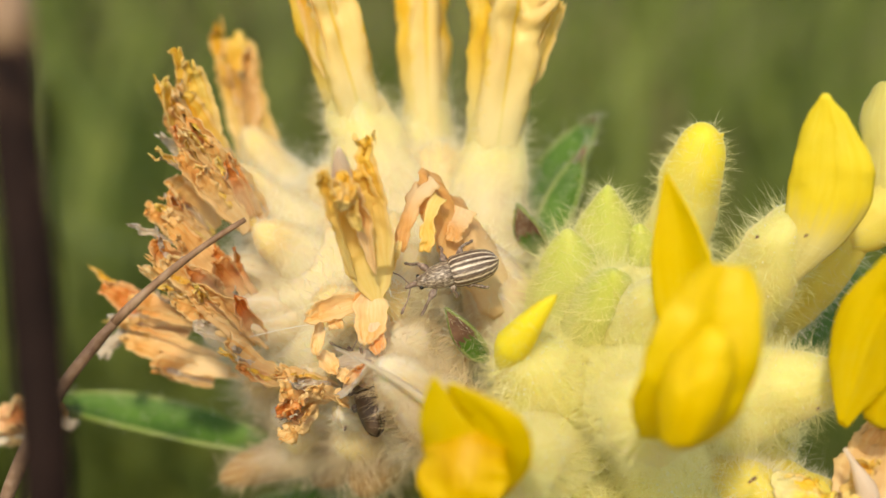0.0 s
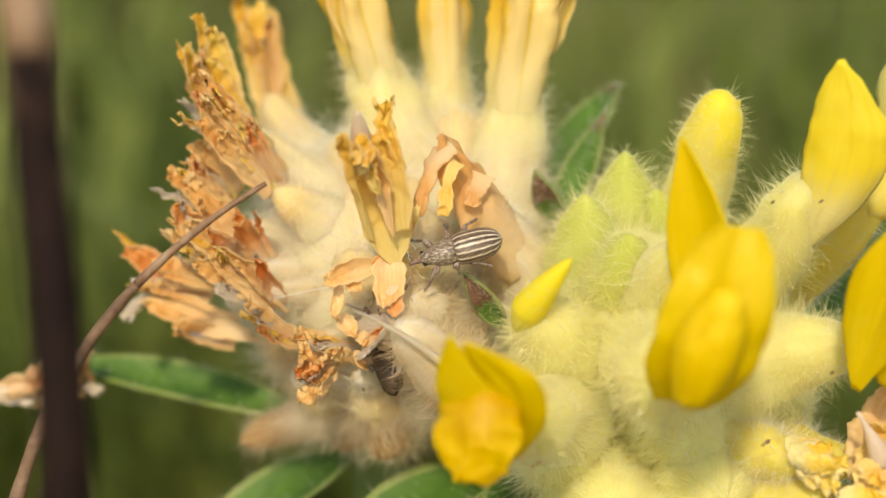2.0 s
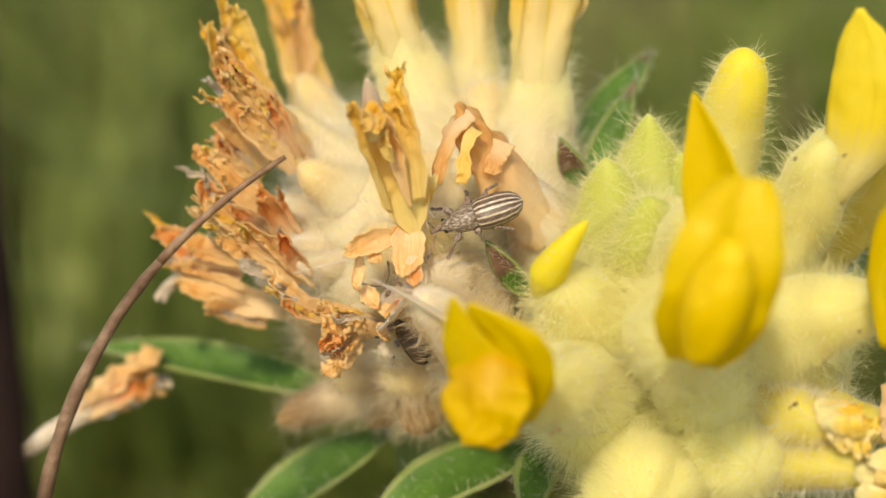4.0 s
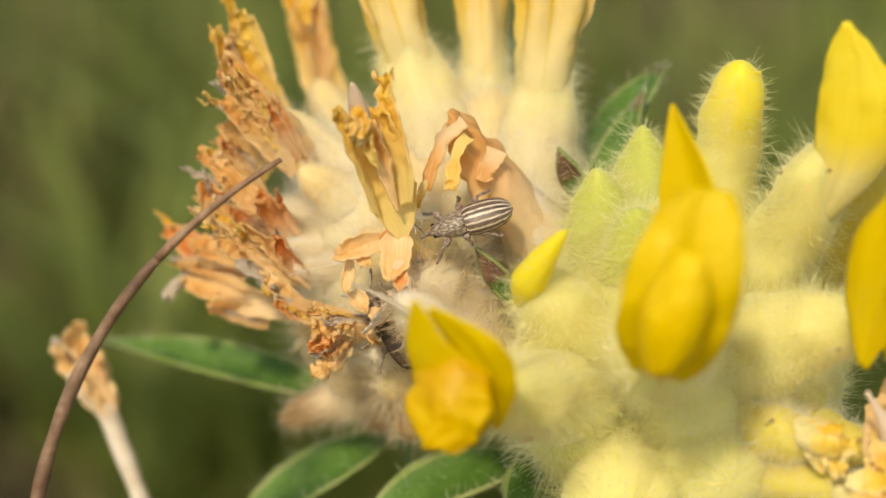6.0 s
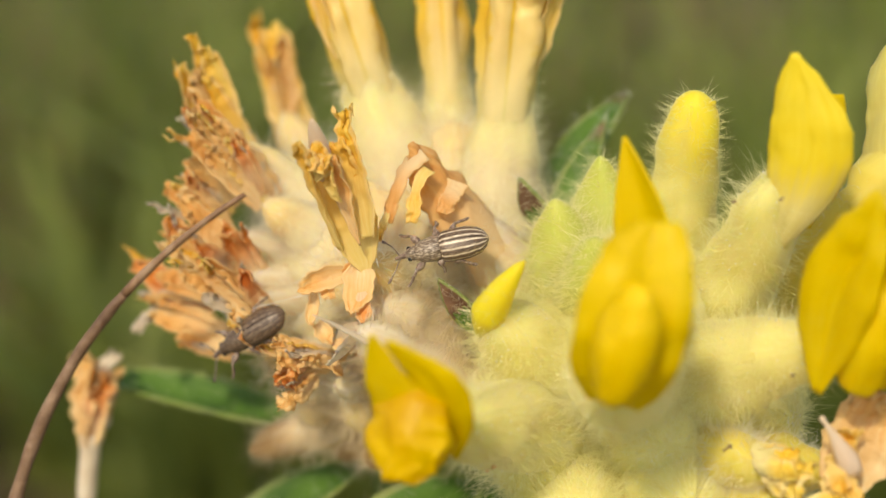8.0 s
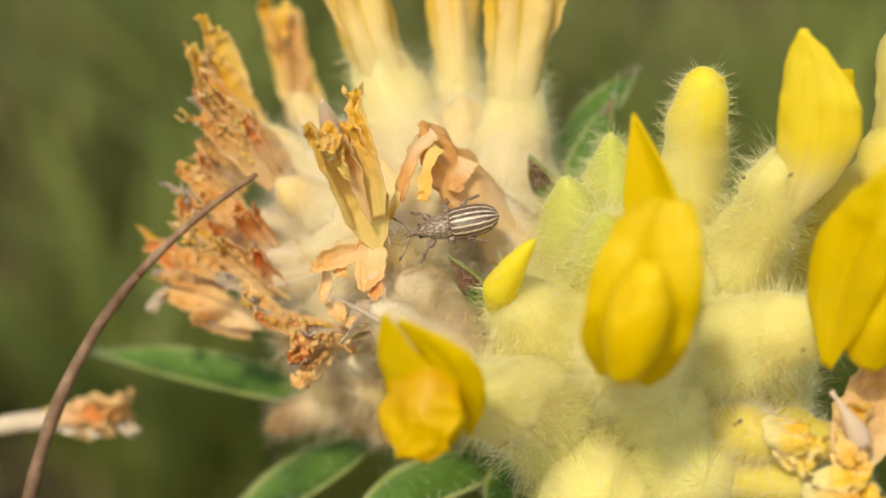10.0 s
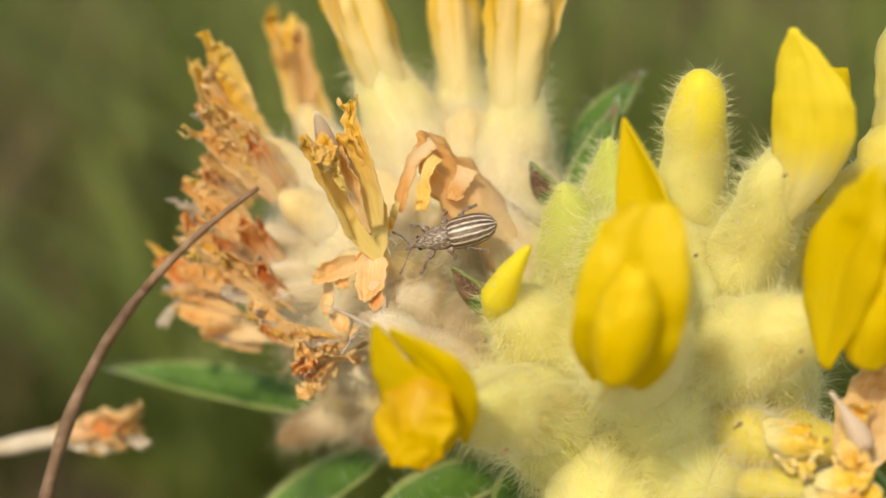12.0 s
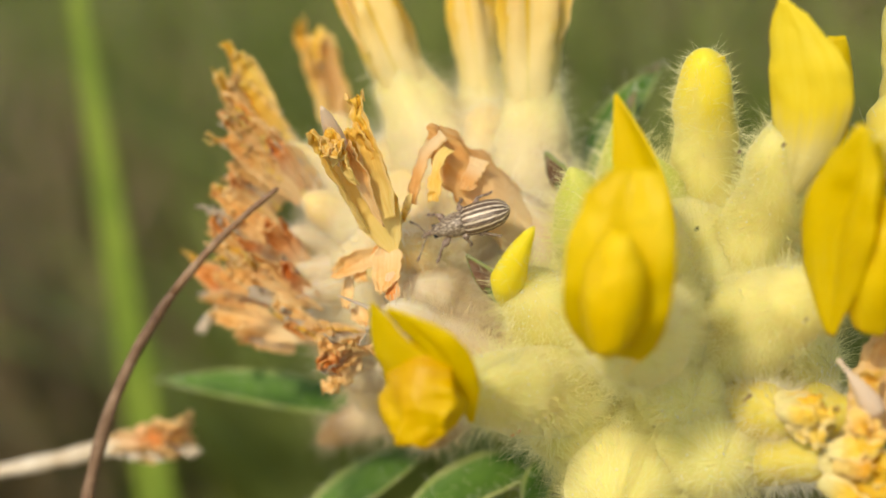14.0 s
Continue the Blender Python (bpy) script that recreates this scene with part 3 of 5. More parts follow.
# ---- ground and meadow behind ----
def ground():
    n = 60
    xs = np.sinh(np.linspace(-6.2, 6.2, n)) * 0.6
    vs, fs = [], []
    for i in range(n):
        for j in range(n):
            x, y = xs[j], xs[i]
            r = math.hypot(x, y)
            vs.append((x, y, 0.012 * noise.noise(Vector((x * 4, y * 4, 0))) * min(1, r + 0.2) - 0.004))
    for i in range(n - 1):
        for j in range(n - 1):
            a = i * n + j
            fs.append((a, a + 1, a + n + 1, a + n))
    me = bpy.data.meshes.new("ground")
    me.from_pydata(vs, [], fs)
    me.materials.append(M_SOIL)
    return tagged(new("ground", me), "mossy meadow ground with low green growth", "ground", "", "structure")


def meadow(name, mat, count, seed, near, far, height, width, label, side=1.0, clump=0.0, shift=0.0):
    """Grass blades, each a narrow bent strip of four segments."""
    r = np.random.default_rng(seed)
    vs, fs = [], []
    while len(vs) < count * 9:
        y = near + (far - near) * r.random() ** 1.6
        x = (r.random() * 2 - 1) * (0.12 + y * 0.75) * side + shift * y
        if clump and noise.noise(Vector((x * clump, y * clump, seed * 1.0))) < 0.02:
            continue
        h = height * (0.45 + 0.8 * r.random())
        w = width * (0.5 + r.random())
        a = r.random() * 6.283
        lean = (r.random() - 0.5) * 2.4
        tx, ty = math.cos(a), math.sin(a)
        o = len(vs)
        for k in range(4):
            s = k / 4
            px, py, pz = x + lean * h * s * s * ty, y - lean * h * s * s * tx, h * s * (1 - 0.12 * s) - 0.006
            ww = w * (1 - 0.55 * s) * 0.5
            vs += [(px - tx * ww, py - ty * ww, pz), (px + tx * ww, py + ty * ww, pz)]
        vs.append((x + lean * h * ty, y - lean * h * tx, h * 0.88))
        for k in range(3):
            q = o + 2 * k
            fs.append((q, q + 1, q + 3, q + 2))
        fs.append((o + 6, o + 7, o + 8))
    me = bpy.data.meshes.new(name)
    me.from_pydata(vs, [], fs)
    me.materials.append(mat)
    return tagged(new(name, me), label, "grass", "", "stuff")


ground()
meadow("meadow_grass", M_GRASS, 5200, 3, 0.22, 2.6, 0.12, 0.0035, "out-of-focus green meadow grass behind the flowers", 1.0, 5.0)
meadow("dry_grass", M_STRAW, 2300, 5, 0.25, 2.4, 0.11, 0.003, "out-of-focus dry straw among the meadow grass", 0.62, 2.5, -0.52)
meadow("young_grass", M_TUFT, 800, 15, 0.25, 1.2, 0.11, 0.006, "out-of-focus tuft of olive green grass in the meadow", 0.16, 0.0, -0.26)

meadow("ground_litter", M_STRAW, 1300, 9, 0.10, 0.75, 0.035, 0.004, "out-of-focus brown litter on the meadow ground", 1.0, 14.0)
meadow("low_herbs", M_GRASS, 900, 11, 0.13, 0.8, 0.045, 0.006, "out-of-focus low green herbs on the ground", 1.0, 10.0)


def ribbon_blade(name, foot, top, width, mat, label, bow):
    """One standing grass blade with a keel."""
    ob = thing(name, foot, label, "grass blade")
    v, f = sheet(foot, top, (0.2, -1, 0.1), width, (0.9, 1, 1, 0.95, 0.8, 0.5, 0.08), cup=0.0, fold=0.25, bend=bow, nu=24, nv=6, thick=0.2)
    part("blade", v, f, mat, ob)
    a, b = v3(foot) + v3((0, -0.25, 0)), v3(top) + v3((0, -0.25, 0))
    part("midrib", *tube(bez(a, (a + b) / 2 + v3((0.4, -2.0, 0.2)), b, 16), np.linspace(0.35, 0.1, 16), 8), M_LEAF_EDGE, ob, "pale midrib")
    return ob


# ---- two flower heads on their stems ----
FRESH_C = (6.90, 56.00, -4.42)
DRY_C = (-3.27, 60.00, -2.70)


def foot_below(p, dx, dy):
    """The point on the ground below a plant-space point, shifted by dx, dy millimetres in the world."""
    w = PLANT @ (Vector(p) * 0.001)
    q = PLANT.inverted() @ Vector((w.x + dx * 0.001, w.y + dy * 0.001, 0.0))
    return tuple(q * 1000)


def head_core(head, c, r, mat, seed, hair_mat, count, label):
    n = 18
    u = np.linspace(-1, 1, n)
    path = v3(c) + np.outer(u * r, unit(v3((0.1, 0.2, 1.0))))
    rad = r * np.sqrt(np.maximum(0.004, 1 - u ** 2))
    rg = rings(path, rad, 24, 0.15, seed)
    v, f = skin(rg)
    ob = part("receptacle", v, f, mat, head, label)
    hv, hf = hairs_on(rg, path, count, 1.5, 0.007, 0.2, seed)
    part("wool", hv, hf, hair_mat, ob, "tangled white wool", "stuff")


def stem(head, c, foot):
    c, foot = v3(c), v3(foot)
    path = bez(c, (c + foot) / 2 + v3((0, 6, -8)), foot, 26)
    v, f = tube(path, np.linspace(1.1, 1.4, 26), 10, 0.08, 3)
    part("stem", v, f, M_STEM_GREEN, head, "green hairy stem")


dry_head = thing("withered_flower_head", foot_below(DRY_C, -4, 10), "withered kidney vetch flower head, cream wool and shrivelled orange petals", "flower head", "flower heads")
fresh_head = thing("fresh_flower_head", foot_below(FRESH_C, 4, 12), "fresh yellow kidney vetch flower head with woolly pale calyces", "flower head", "flower heads")
stem(dry_head, DRY_C, BASE[dry_head.name])
stem(fresh_head, FRESH_C, BASE[fresh_head.name])
head_core(dry_head, DRY_C, 5.2, M_CREAM, 5, M_HAIR, 9000, "cream woolly core")
head_core(fresh_head, FRESH_C, 4.2, M_CALYX, 6, M_HAIR_GREEN, 4000, "yellow-green woolly core")

# fresh florets -------------------------------------------------------------
fl = floret(fresh_head, FRESH_C, (6.75, 46.9, -5.7), 2.1, 2.2, 1.75, neck=0.8, hair=3600, hair_len=1.0, lean=0.1, seed=1, label="rounded woolly calyx, pale yellow")
petal(fl, "banner_petal", M_PETAL, b=(6.75, 45.6, -5.85), t=(8.15, 42.9, -0.55), normal=(0.05, -1.0, 0.0), width=3.2, prof=(0.5, 0.78, 0.94, 1.0, 1.02, 1.0, 0.94, 0.78, 0.42), cup=0.10, lobe=0.20, bend=0.13, ruffle=0.12, crumple=0.12, curl=-0.03, nu=36, nv=30, seed=1)
petal(fl, "wing_petal", M_KEEL, b=(6.6, 43.6, -5.75), t=(7.65, 42.2, -2.3), normal=(-0.35, -0.93, 0.1), width=1.7, prof=(0.4, 0.72, 0.95, 1.05, 1.0, 0.75, 0.3), cup=-0.55, bend=0.13, ruffle=0.15, crumple=0.10, freq=1.2, nu=30, nv=18, seed=2)
petal(fl, "wing_petal", M_KEEL, b=(7.05, 43.4, -5.75), t=(7.95, 42.05, -2.5), normal=(0.25, -0.96, 0.1), width=1.4, prof=(0.4, 0.72, 0.95, 1.05, 1.0, 0.75, 0.3), cup=-0.5, bend=0.11, ruffle=0.15, crumple=0.09, freq=1.2, nu=30, nv=18, seed=3)
bud(fl, "keel_petal", M_KEEL, (6.85, 45.0, -5.6), (7.0, 43.3, -5.2), (7.6, 42.3, -3.2), 0.6, 0.55, seed=301, n=20)

fl = floret(fresh_head, (5.11, 56.00, -7.73), (1.47, 47.00, -6.81), 1.85, 2.1, 1.5, neck=0.85, bow=(0, 0.8, 0.2), hair=2600, seed=2, label="woolly calyx, pale yellow-green")
petal(fl, "banner_petal", M_PETAL, b=(1.8, 46.3, -7.7), t=(0.2, 43.5, -3.85), normal=(-0.45, -0.75, -0.45), width=2.05, prof=(0.10, 0.35, 0.6, 0.82, 0.95, 1.0, 0.7, 0.05), cup=-0.15, lobe=0.10, skew=0.46, ruffle=0.12, crumple=0.07, nu=32, nv=22, seed=4)
petal(fl, "banner_petal", M_PETAL, b=(0.9, 44.9, -6.7), t=(-0.25, 43.4, -3.7), normal=(-0.4, -0.9, 0.1), width=1.9, prof=(0.5, 0.9, 1.0, 0.85, 0.6, 0.35, 0.05), cup=-0.2, skew=-0.2, ruffle=0.15, crumple=0.06, nu=26, nv=14, seed=5)
petal(fl, "wing_petal", M_ORANGE_KEEL, b=(0.8, 44.6, -5.0), t=(0.2, 44.2, -8.15), normal=(-0.35, -0.93, 0.0), width=2.7, prof=(0.45, 0.8, 1.0, 1.0, 1.0, 0.85, 0.5), cup=-0.55, bend=0.13, ruffle=0.3, crumple=0.2, freq=1.3, nu=32, nv=22, seed=6)
petal(fl, "keel_petal", M_ORANGE_KEEL, b=(1.5, 45.1, -5.7), t=(1.2, 44.7, -7.95), normal=(0.4, -0.9, 0.0), width=1.6, prof=P_WING, cup=-0.5, bend=0.08, crumple=0.1, nu=22, nv=14, seed=7)

fl = floret(fresh_head, (7.63, 55.00, -6.59), (13.58, 50.60, -4.31), 1.85, 2.1, 1.4, bow=(0, -0.6, 0.5), hair=3000, seed=3, label="long woolly calyx, pale yellow")
petal(fl, "banner_petal", M_PETAL, b=(13.0, 48.7, -5.75), t=(14.75, 45.5, 0.2), normal=(-0.45, -0.88, 0.0), width=2.5, prof=(0.12, 0.45, 0.8, 1.0, 1.02, 0.9, 0.62, 0.2), cup=0.15, lobe=0.22, ruffle=0.14, crumple=0.14, skew=-0.12, nu=32, nv=20, seed=8)
petal(fl, "banner_petal", M_PETAL, b=(13.5, 49.0, -5.0), t=(14.95, 45.9, -0.1), normal=(0.75, -0.65, 0.0), width=1.7, prof=(0.2, 0.5, 0.85, 1.0, 0.9, 0.6, 0.15), cup=0.2, ruffle=0.1, crumple=0.05, nu=26, nv=14, seed=88)
petal(fl, "wing_petal", M_KEEL, b=(14.05, 48.40, -5.75), t=(15.23, 46.60, -1.81), normal=(-0.25, -0.95, 0.1), width=2.0, prof=(0.45, 0.8, 1.0, 1.05, 0.95, 0.7, 0.25), cup=-0.6, bend=0.12, ruffle=0.2, crumple=0.08, nu=28, nv=18, seed=9)
petal(fl, "wing_petal", M_KEEL, b=(14.76, 48.60, -5.61), t=(16.04, 47.00, -2.53), normal=(0.3, -0.93, 0.2), width=2.0, prof=(0.45, 0.8, 1.0, 1.05, 0.95, 0.8, 0.45), cup=-0.45, bend=0.12, ruffle=0.25, crumple=0.08, nu=28, nv=18, seed=19)

fl = floret(fresh_head, (8.64, 57.00, -4.84), (12.14, 51.00, 1.45), 1.55, 2.1, 1.25, neck=0.8, bow=(0.9, -0.4, -0.4), hair=2400, seed=4, label="woolly calyx, pale yellow-green")
petal(fl, "banner_petal", M_FADE, b=(11.75, 51.6, -1.1), t=(12.38, 48.6, 5.05), normal=(-0.2, -0.97, 0.0), width=2.6, prof=(0.3, 0.55, 0.8, 0.97, 1.05, 1.0, 0.85, 0.55, 0.06), cup=-0.3, lobe=0.1, ruffle=0.14, crumple=0.09, skew=0.34, nu=34, nv=20, seed=10)
petal(fl, "banner_petal", M_PETAL, b=(12.85, 52.0, -0.4), t=(13.95, 51.2, 4.0), normal=(0.35, -0.92, 0.0), width=1.9, prof=(0.3, 0.7, 1.0, 1.0, 0.9, 0.7, 0.3), cup=-0.3, ruffle=0.15, crumple=0.06, nu=26, nv=14, seed=11)

fl = floret(fresh_head, (8.20, 59.00, -4.05), (9.33, 53.20, 4.45), 1.4, 1.8, 1.14, neck=0.92, mat=M_CAP, hair=2600, hair_len=0.5, hair_mat=M_HAIR_GREEN, hi=0.9, seed=5, label="slender woolly bud, yellow-green with a yellow tip")
petal(fl, "banner_petal", M_FADE, b=(9.42, 54.40, 1.88), t=(9.85, 53.20, 4.08), normal=(0.5, -0.85, 0.1), width=0.9, prof=(0.4, 0.9, 1.0, 0.9, 0.5), cup=-0.4, ruffle=0.1, nu=14, nv=8, seed=121)

fl = floret(fresh_head, (9.28, 60.00, -4.97), (15.30, 53.50, 1.20), 1.35, 1.5, 1.2, bow=(0, 0, -1.2), mat=M_PETAL_PALE, hair=900, seed=6, label="curved pale yellow calyx")
bud(fl, "keel_petal", M_PETAL_PALE, (14.48, 53.8, 0.25), (16.5, 54.4, 1.0), (16.6, 55.2, 5.2), 1.15, 0.85, seed=13, n=28)
petal(fl, "banner_petal", M_PETAL_PALE, b=(15.7, 53.3, 1.2), t=(16.3, 54.6, 6.1), normal=(-0.4, -0.9, 0.0), width=2.2, prof=(0.4, 0.8, 0.9, 0.8, 0.85, 1.0, 0.9, 0.45), cup=-0.45, ruffle=0.3, crumple=0.1, nu=30, nv=18, seed=131)

fl = floret(fresh_head, (4.2, 54.00, -6.6), (2.63, 50.30, -3.02), 1.8, 2.0, 1.4, hair=2800, seed=7, mat=M_CALYX, label="woolly calyx bud, pale yellow-green")
bud(fl, "banner_petal", M_SIDE, (2.08, 50.90, -3.93), (2.46, 49.60, -2.77), (3.71, 49.00, -1.51), 0.8, 0.24, seed=14, n=24, hair=300)

fl = floret(fresh_head, (6.38, 56.00, -4.80), (7.64, 49.00, -1.05), 1.5, 1.7, 1.2, hair=1200, seed=8, label="woolly calyx, pale yellow-green")
petal(fl, "banner_petal", M_PETAL, b=(7.99, 48.60, -2.69), t=(7.07, 47.40, 2.39), normal=(-0.5, -0.85, 0.1), width=2.0, prof=(0.7, 1.0, 1.05, 1.0, 0.75, 0.42, 0.05), cup=0.3, fold=0.15, skew=0.12, nu=22, nv=12, seed=15)

for k, (b, m, r) in enumerate([((4.85, 57.00, -4.83), (4.38, 52.60, 0.7), 1.75), ((6.08, 58.00, -4.01), (5.94, 53.80, 2.3), 1.6), ((5.76, 56.00, -4.38), (5.88, 51.20, -0.77), 1.7), ((7.37, 58.00, -4.02), (7.11, 54.20, 0.91), 1.5)]):
    fl = floret(fresh_head, b, m, r * 1.1, r * 1.3, r * 0.72, neck=0.35, mat=M_CALYX_GREEN, hair=2600, hair_len=0.8, lean=0.6, seed=20 + k, hair_mat=M_HAIR_GREEN, label="young green calyx with long hairs")

# lower calyces that point down and towards the viewer
for k, (b, m, r) in enumerate([((5.88, 57.00, -8.67), (5.38, 50.20, -11.69), 2.0), ((6.72, 57.00, -8.66), (9.10, 50.60, -9.81), 1.8), ((7.99, 57.00, -7.80), (11.25, 51.60, -9.74), 1.5), ((4.18, 57.00, -7.83), (3.29, 51.40, -8.56), 1.6), ((8.42, 57.00, -6.53), (12.73, 54.00, -7.10), 1.5), ((6.57, 56.00, -7.30), (8.28, 50.60, -7.76), 1.5)]):
    floret(fresh_head, b, m, r, r * 1.1, r * 0.95, swell=1.12, neck=0.85, hair=3200, hair_len=1.05, lean=0.1, hair_w=0.0075, seed=40 + k, label="rounded woolly calyx, pale yellow")

LOW = dict(sink=0.0, rag=0.45, crumple=0.14)
fl = floret(fresh_head, (8.83, 54.00, -8.11), (11.56, 50.20, -8.43), 1.2, 1.4, 0.95, hair=1500, seed=50, mat=M_PETAL_PALE, label="shrinking pale yellow calyx")
for b, t, w, nn in [((11.10, 49.90, -7.85), (12.95, 49.30, -8.52), 1.3, (0, -0.9, 0.4)), ((11.36, 49.80, -8.47), (12.66, 49.20, -8.98), 1.0, (0.1, -0.9, -0.2)), ((11.02, 50.20, -7.70), (12.52, 49.90, -7.94), 0.9, (0, -0.8, 0.6)), ((11.16, 49.40, -8.19), (12.36, 48.90, -8.35), 0.7, (-0.2, -0.95, 0))]:
    strip(fl, b, t, w, M_PETAL_DRY, cup=-0.4, normal=nn, **LOW)
fl = floret(fresh_head, (9.01, 54.00, -9.71), (12.78, 50.00, -9.89), 1.1, 1.3, 0.85, hair=1200, seed=52, mat=M_PETAL_PALE, label="shrinking orange-yellow calyx")
for b, t, w, mt, nn in [((12.24, 49.90, -9.66), (14.78, 49.00, -10.06), 1.5, M_PETAL_DRY, (0, -0.9, 0.4)), ((12.41, 49.80, -10.19), (14.52, 49.00, -10.78), 1.3, M_PETAL_DRY, (0.1, -0.9, -0.2)), ((12.22, 49.60, -10.44), (13.74, 49.00, -11.29), 1.0, M_PETAL_DRY, (0, -0.9, -0.3)), ((12.56, 49.40, -9.40), (14.26, 48.90, -9.31), 0.8, M_PETAL_DRY, (-0.2, -0.95, 0.2)), ((12.72, 49.20, -9.91), (14.05, 48.60, -10.06), 0.7, M_DRY_YELLOW, (-0.2, -0.95, 0))]:
    strip(fl, b, t, w, mt, cup=-0.3, normal=nn, **LOW)
fl = floret(fresh_head, (9.45, 57.00, -8.22), (13.97, 51.20, -8.71), 1.1, 1.3, 0.85, hair=900, seed=55, mat=M_PETAL_PALE, label="withered floret with a pale pointed style")
for b, t, w, mt, nn in [((13.73, 50.60, -9.19), (15.26, 50.60, -5.69), 2.2, M_DRY, (-0.3, -0.9, 0.2)), ((13.52, 50.20, -8.96), (14.39, 50.00, -6.92), 0.9, M_GOLD, (-0.6, -0.8, 0.1)), ((13.29, 49.60, -8.52), (14.26, 48.90, -9.31), 1.1, M_GOLD, (0, -0.95, 0.1)), ((13.45, 49.40, -8.13), (13.90, 48.80, -8.86), 0.7, M_DRY_YELLOW, (-0.1, -0.95, 0.2))]:
    strip(fl, b, t, w, mt, cup=0.3, normal=nn, **LOW)
for b, t, w, mt, nn in [((16.0, 52.4, -5.6), (16.6, 52.8, -1.0), 1.5, M_DRY_YELLOW, (-0.4, -0.9, 0.2)), ((15.7, 52.6, -5.4), (16.1, 52.6, -2.6), 0.9, M_GOLD, (-0.7, -0.7, 0.1))]:
    strip(fl, b, t, w, mt, cup=0.5, normal=nn, **LOW)
sv, sf = tube(bez((14.16, 49.60, -8.33), (13.88, 49.30, -7.58), (13.16, 49.00, -6.55), 10), (0.36, 0.38, 0.38, 0.35, 0.30, 0.24, 0.17, 0.11, 0.08, 0.09), 8, 0.1, 3)
part("style", sv, sf, M_BEAK, fl, "pale pointed style")

# small specks of dirt on the calyces
for p, r, m in [((2.41, 49.00, -8.43), 0.05, M_DRY_RED), ((2.63, 49.00, -8.30), 0.06, M_DRY_RED), ((10.28, 49.40, -7.58), 0.07, M_TIP), ((10.13, 49.40, -7.69), 0.05, M_TIP), ((12.30, 49.00, -5.23), 0.05, M_TIP), ((9.10, 49.00, -2.05), 0.05, M_STEM_DARK), ((10.54, 50.20, 0.41), 0.05, M_TIP), ((12.03, 49.60, 0.44), 0.06, M_TIP)]:
    c = v3(p)
    part("speck", *tube([c + v3((d * r * 1.4, 0, d * r)) for d in (-1, -0.6, 0, 0.6, 1)], (0.02 * r, r * 0.7, r, r * 0.7, 0.02 * r), 8, 0.3, 1), m, fresh_head, "tiny dark speck")

# withered florets ----------------------------------------------------------
W2 = dict(cup=0.35, ruffle=0.5, rag=0.35, crumple=0.25, freq=1.4, nu=30, nv=16, thick=0.045, torn=0.3)
BROAD = dict(rag=0.3, crumple=0.06, curl=-0.04, sink=0.55, prof=(0.55, 0.85, 1.0, 1.0, 0.96, 0.9, 0.8, 0.6))
fl = floret(dry_head, (-1.55, 59.50, 0.25), (-4.2, 57.3, 7.6), 1.75, 2.7, 1.15, neck=0.4, mat=M_TALL, hair=2600, hair_len=0.7, seed=60, label="tall cream calyx, yellow above")
rolled(fl, (-2.95, 58.3, 4.0), (-5.18, 56.20, 11.81), 1.1, 1.15, M_PETAL_DRY, 61, flutes=5, depth=0.22, ragged=1.8, flat=1.05)
strip(fl, (-4.25, 56.4, 6.6), (-5.30, 55.20, 10.45), 0.9, M_DRY_YELLOW, cup=0.5, normal=(-0.5, -0.85, 0), **BROAD)
strip(fl, (-3.75, 56.4, 7.0), (-4.42, 55.20, 11.07), 0.7, M_DRY_YELLOW, cup=-0.4, normal=(0.3, -0.95, 0), **BROAD)
fl = floret(dry_head, (-0.73, 60.50, 0.25), (-0.61, 60.2, 8.0), 1.35, 2.2, 0.95, neck=0.4, mat=M_TALL, hair=2200, hair_len=0.7, seed=63, label="tall cream calyx, yellow above")
rolled(fl, (-0.65, 60.3, 4.4), (-0.95, 59.60, 12.63), 0.95, 1.0, M_PETAL_DRY, 64, flutes=4, depth=0.2, ragged=1.2, flat=1.05)
strip(fl, (-0.75, 59.4, 8.2), (-1.38, 58.90, 12.04), 0.6, M_DRY_YELLOW, cup=0.5, normal=(-0.5, -0.85, 0), **BROAD)
fl = floret(dry_head, (1.13, 58.80, -0.64), (2.50, 57.2, 6.6), 1.55, 2.6, 1.05, neck=0.4, mat=M_TALL, hair=2600, hair_len=0.7, seed=66, label="tall cream calyx, yellow above")
rolled(fl, (1.85, 57.9, 3.2), (2.99, 56.20, 11.81), 1.1, 1.5, M_PETAL_DRY, 67, flutes=5, depth=0.24, ragged=1.8, flat=1.05)
strip(fl, (2.3, 56.4, 6.6), (2.21, 55.20, 11.07), 0.75, M_DRY_YELLOW, cup=0.5, normal=(-0.4, -0.9, 0), **BROAD)
strip(fl, (2.6, 56.2, 6.9), (3.15, 55.20, 10.66), 0.6, M_DRY, cup=0.5, normal=(0.1, -1, 0), **BROAD)
strip(fl, (3.1, 56.7, 6.0), (4.53, 56.00, 9.22), 0.8, M_DRY_YELLOW, cup=0.5, normal=(0.5, -0.8, 0), **BROAD)
fl = floret(dry_head, (-5.25, 62.00, 0.49), (-8.22, 62.30, 5.08), 1.25, 1.69, 0.83, mat=M_CREAM, hair=800, hair_len=0.7, seed=76, label="cream calyx with orange petals")
strip(fl, (-7.64, 62.20, 3.65), (-8.69, 62.50, 9.02), 1.9, M_DRY_YELLOW, cup=0.6, prof=(0.9, 1.0, 0.95, 0.8, 0.72, 0.8, 0.8, 0.5))
strip(fl, (-7.95, 61.80, 4.09), (-8.48, 62.00, 8.35), 0.9, M_DRY, cup=0.7)
strip(fl, (-8.44, 62.00, 4.58), (-9.19, 62.30, 7.92), 0.7, M_DRY_YELLOW)
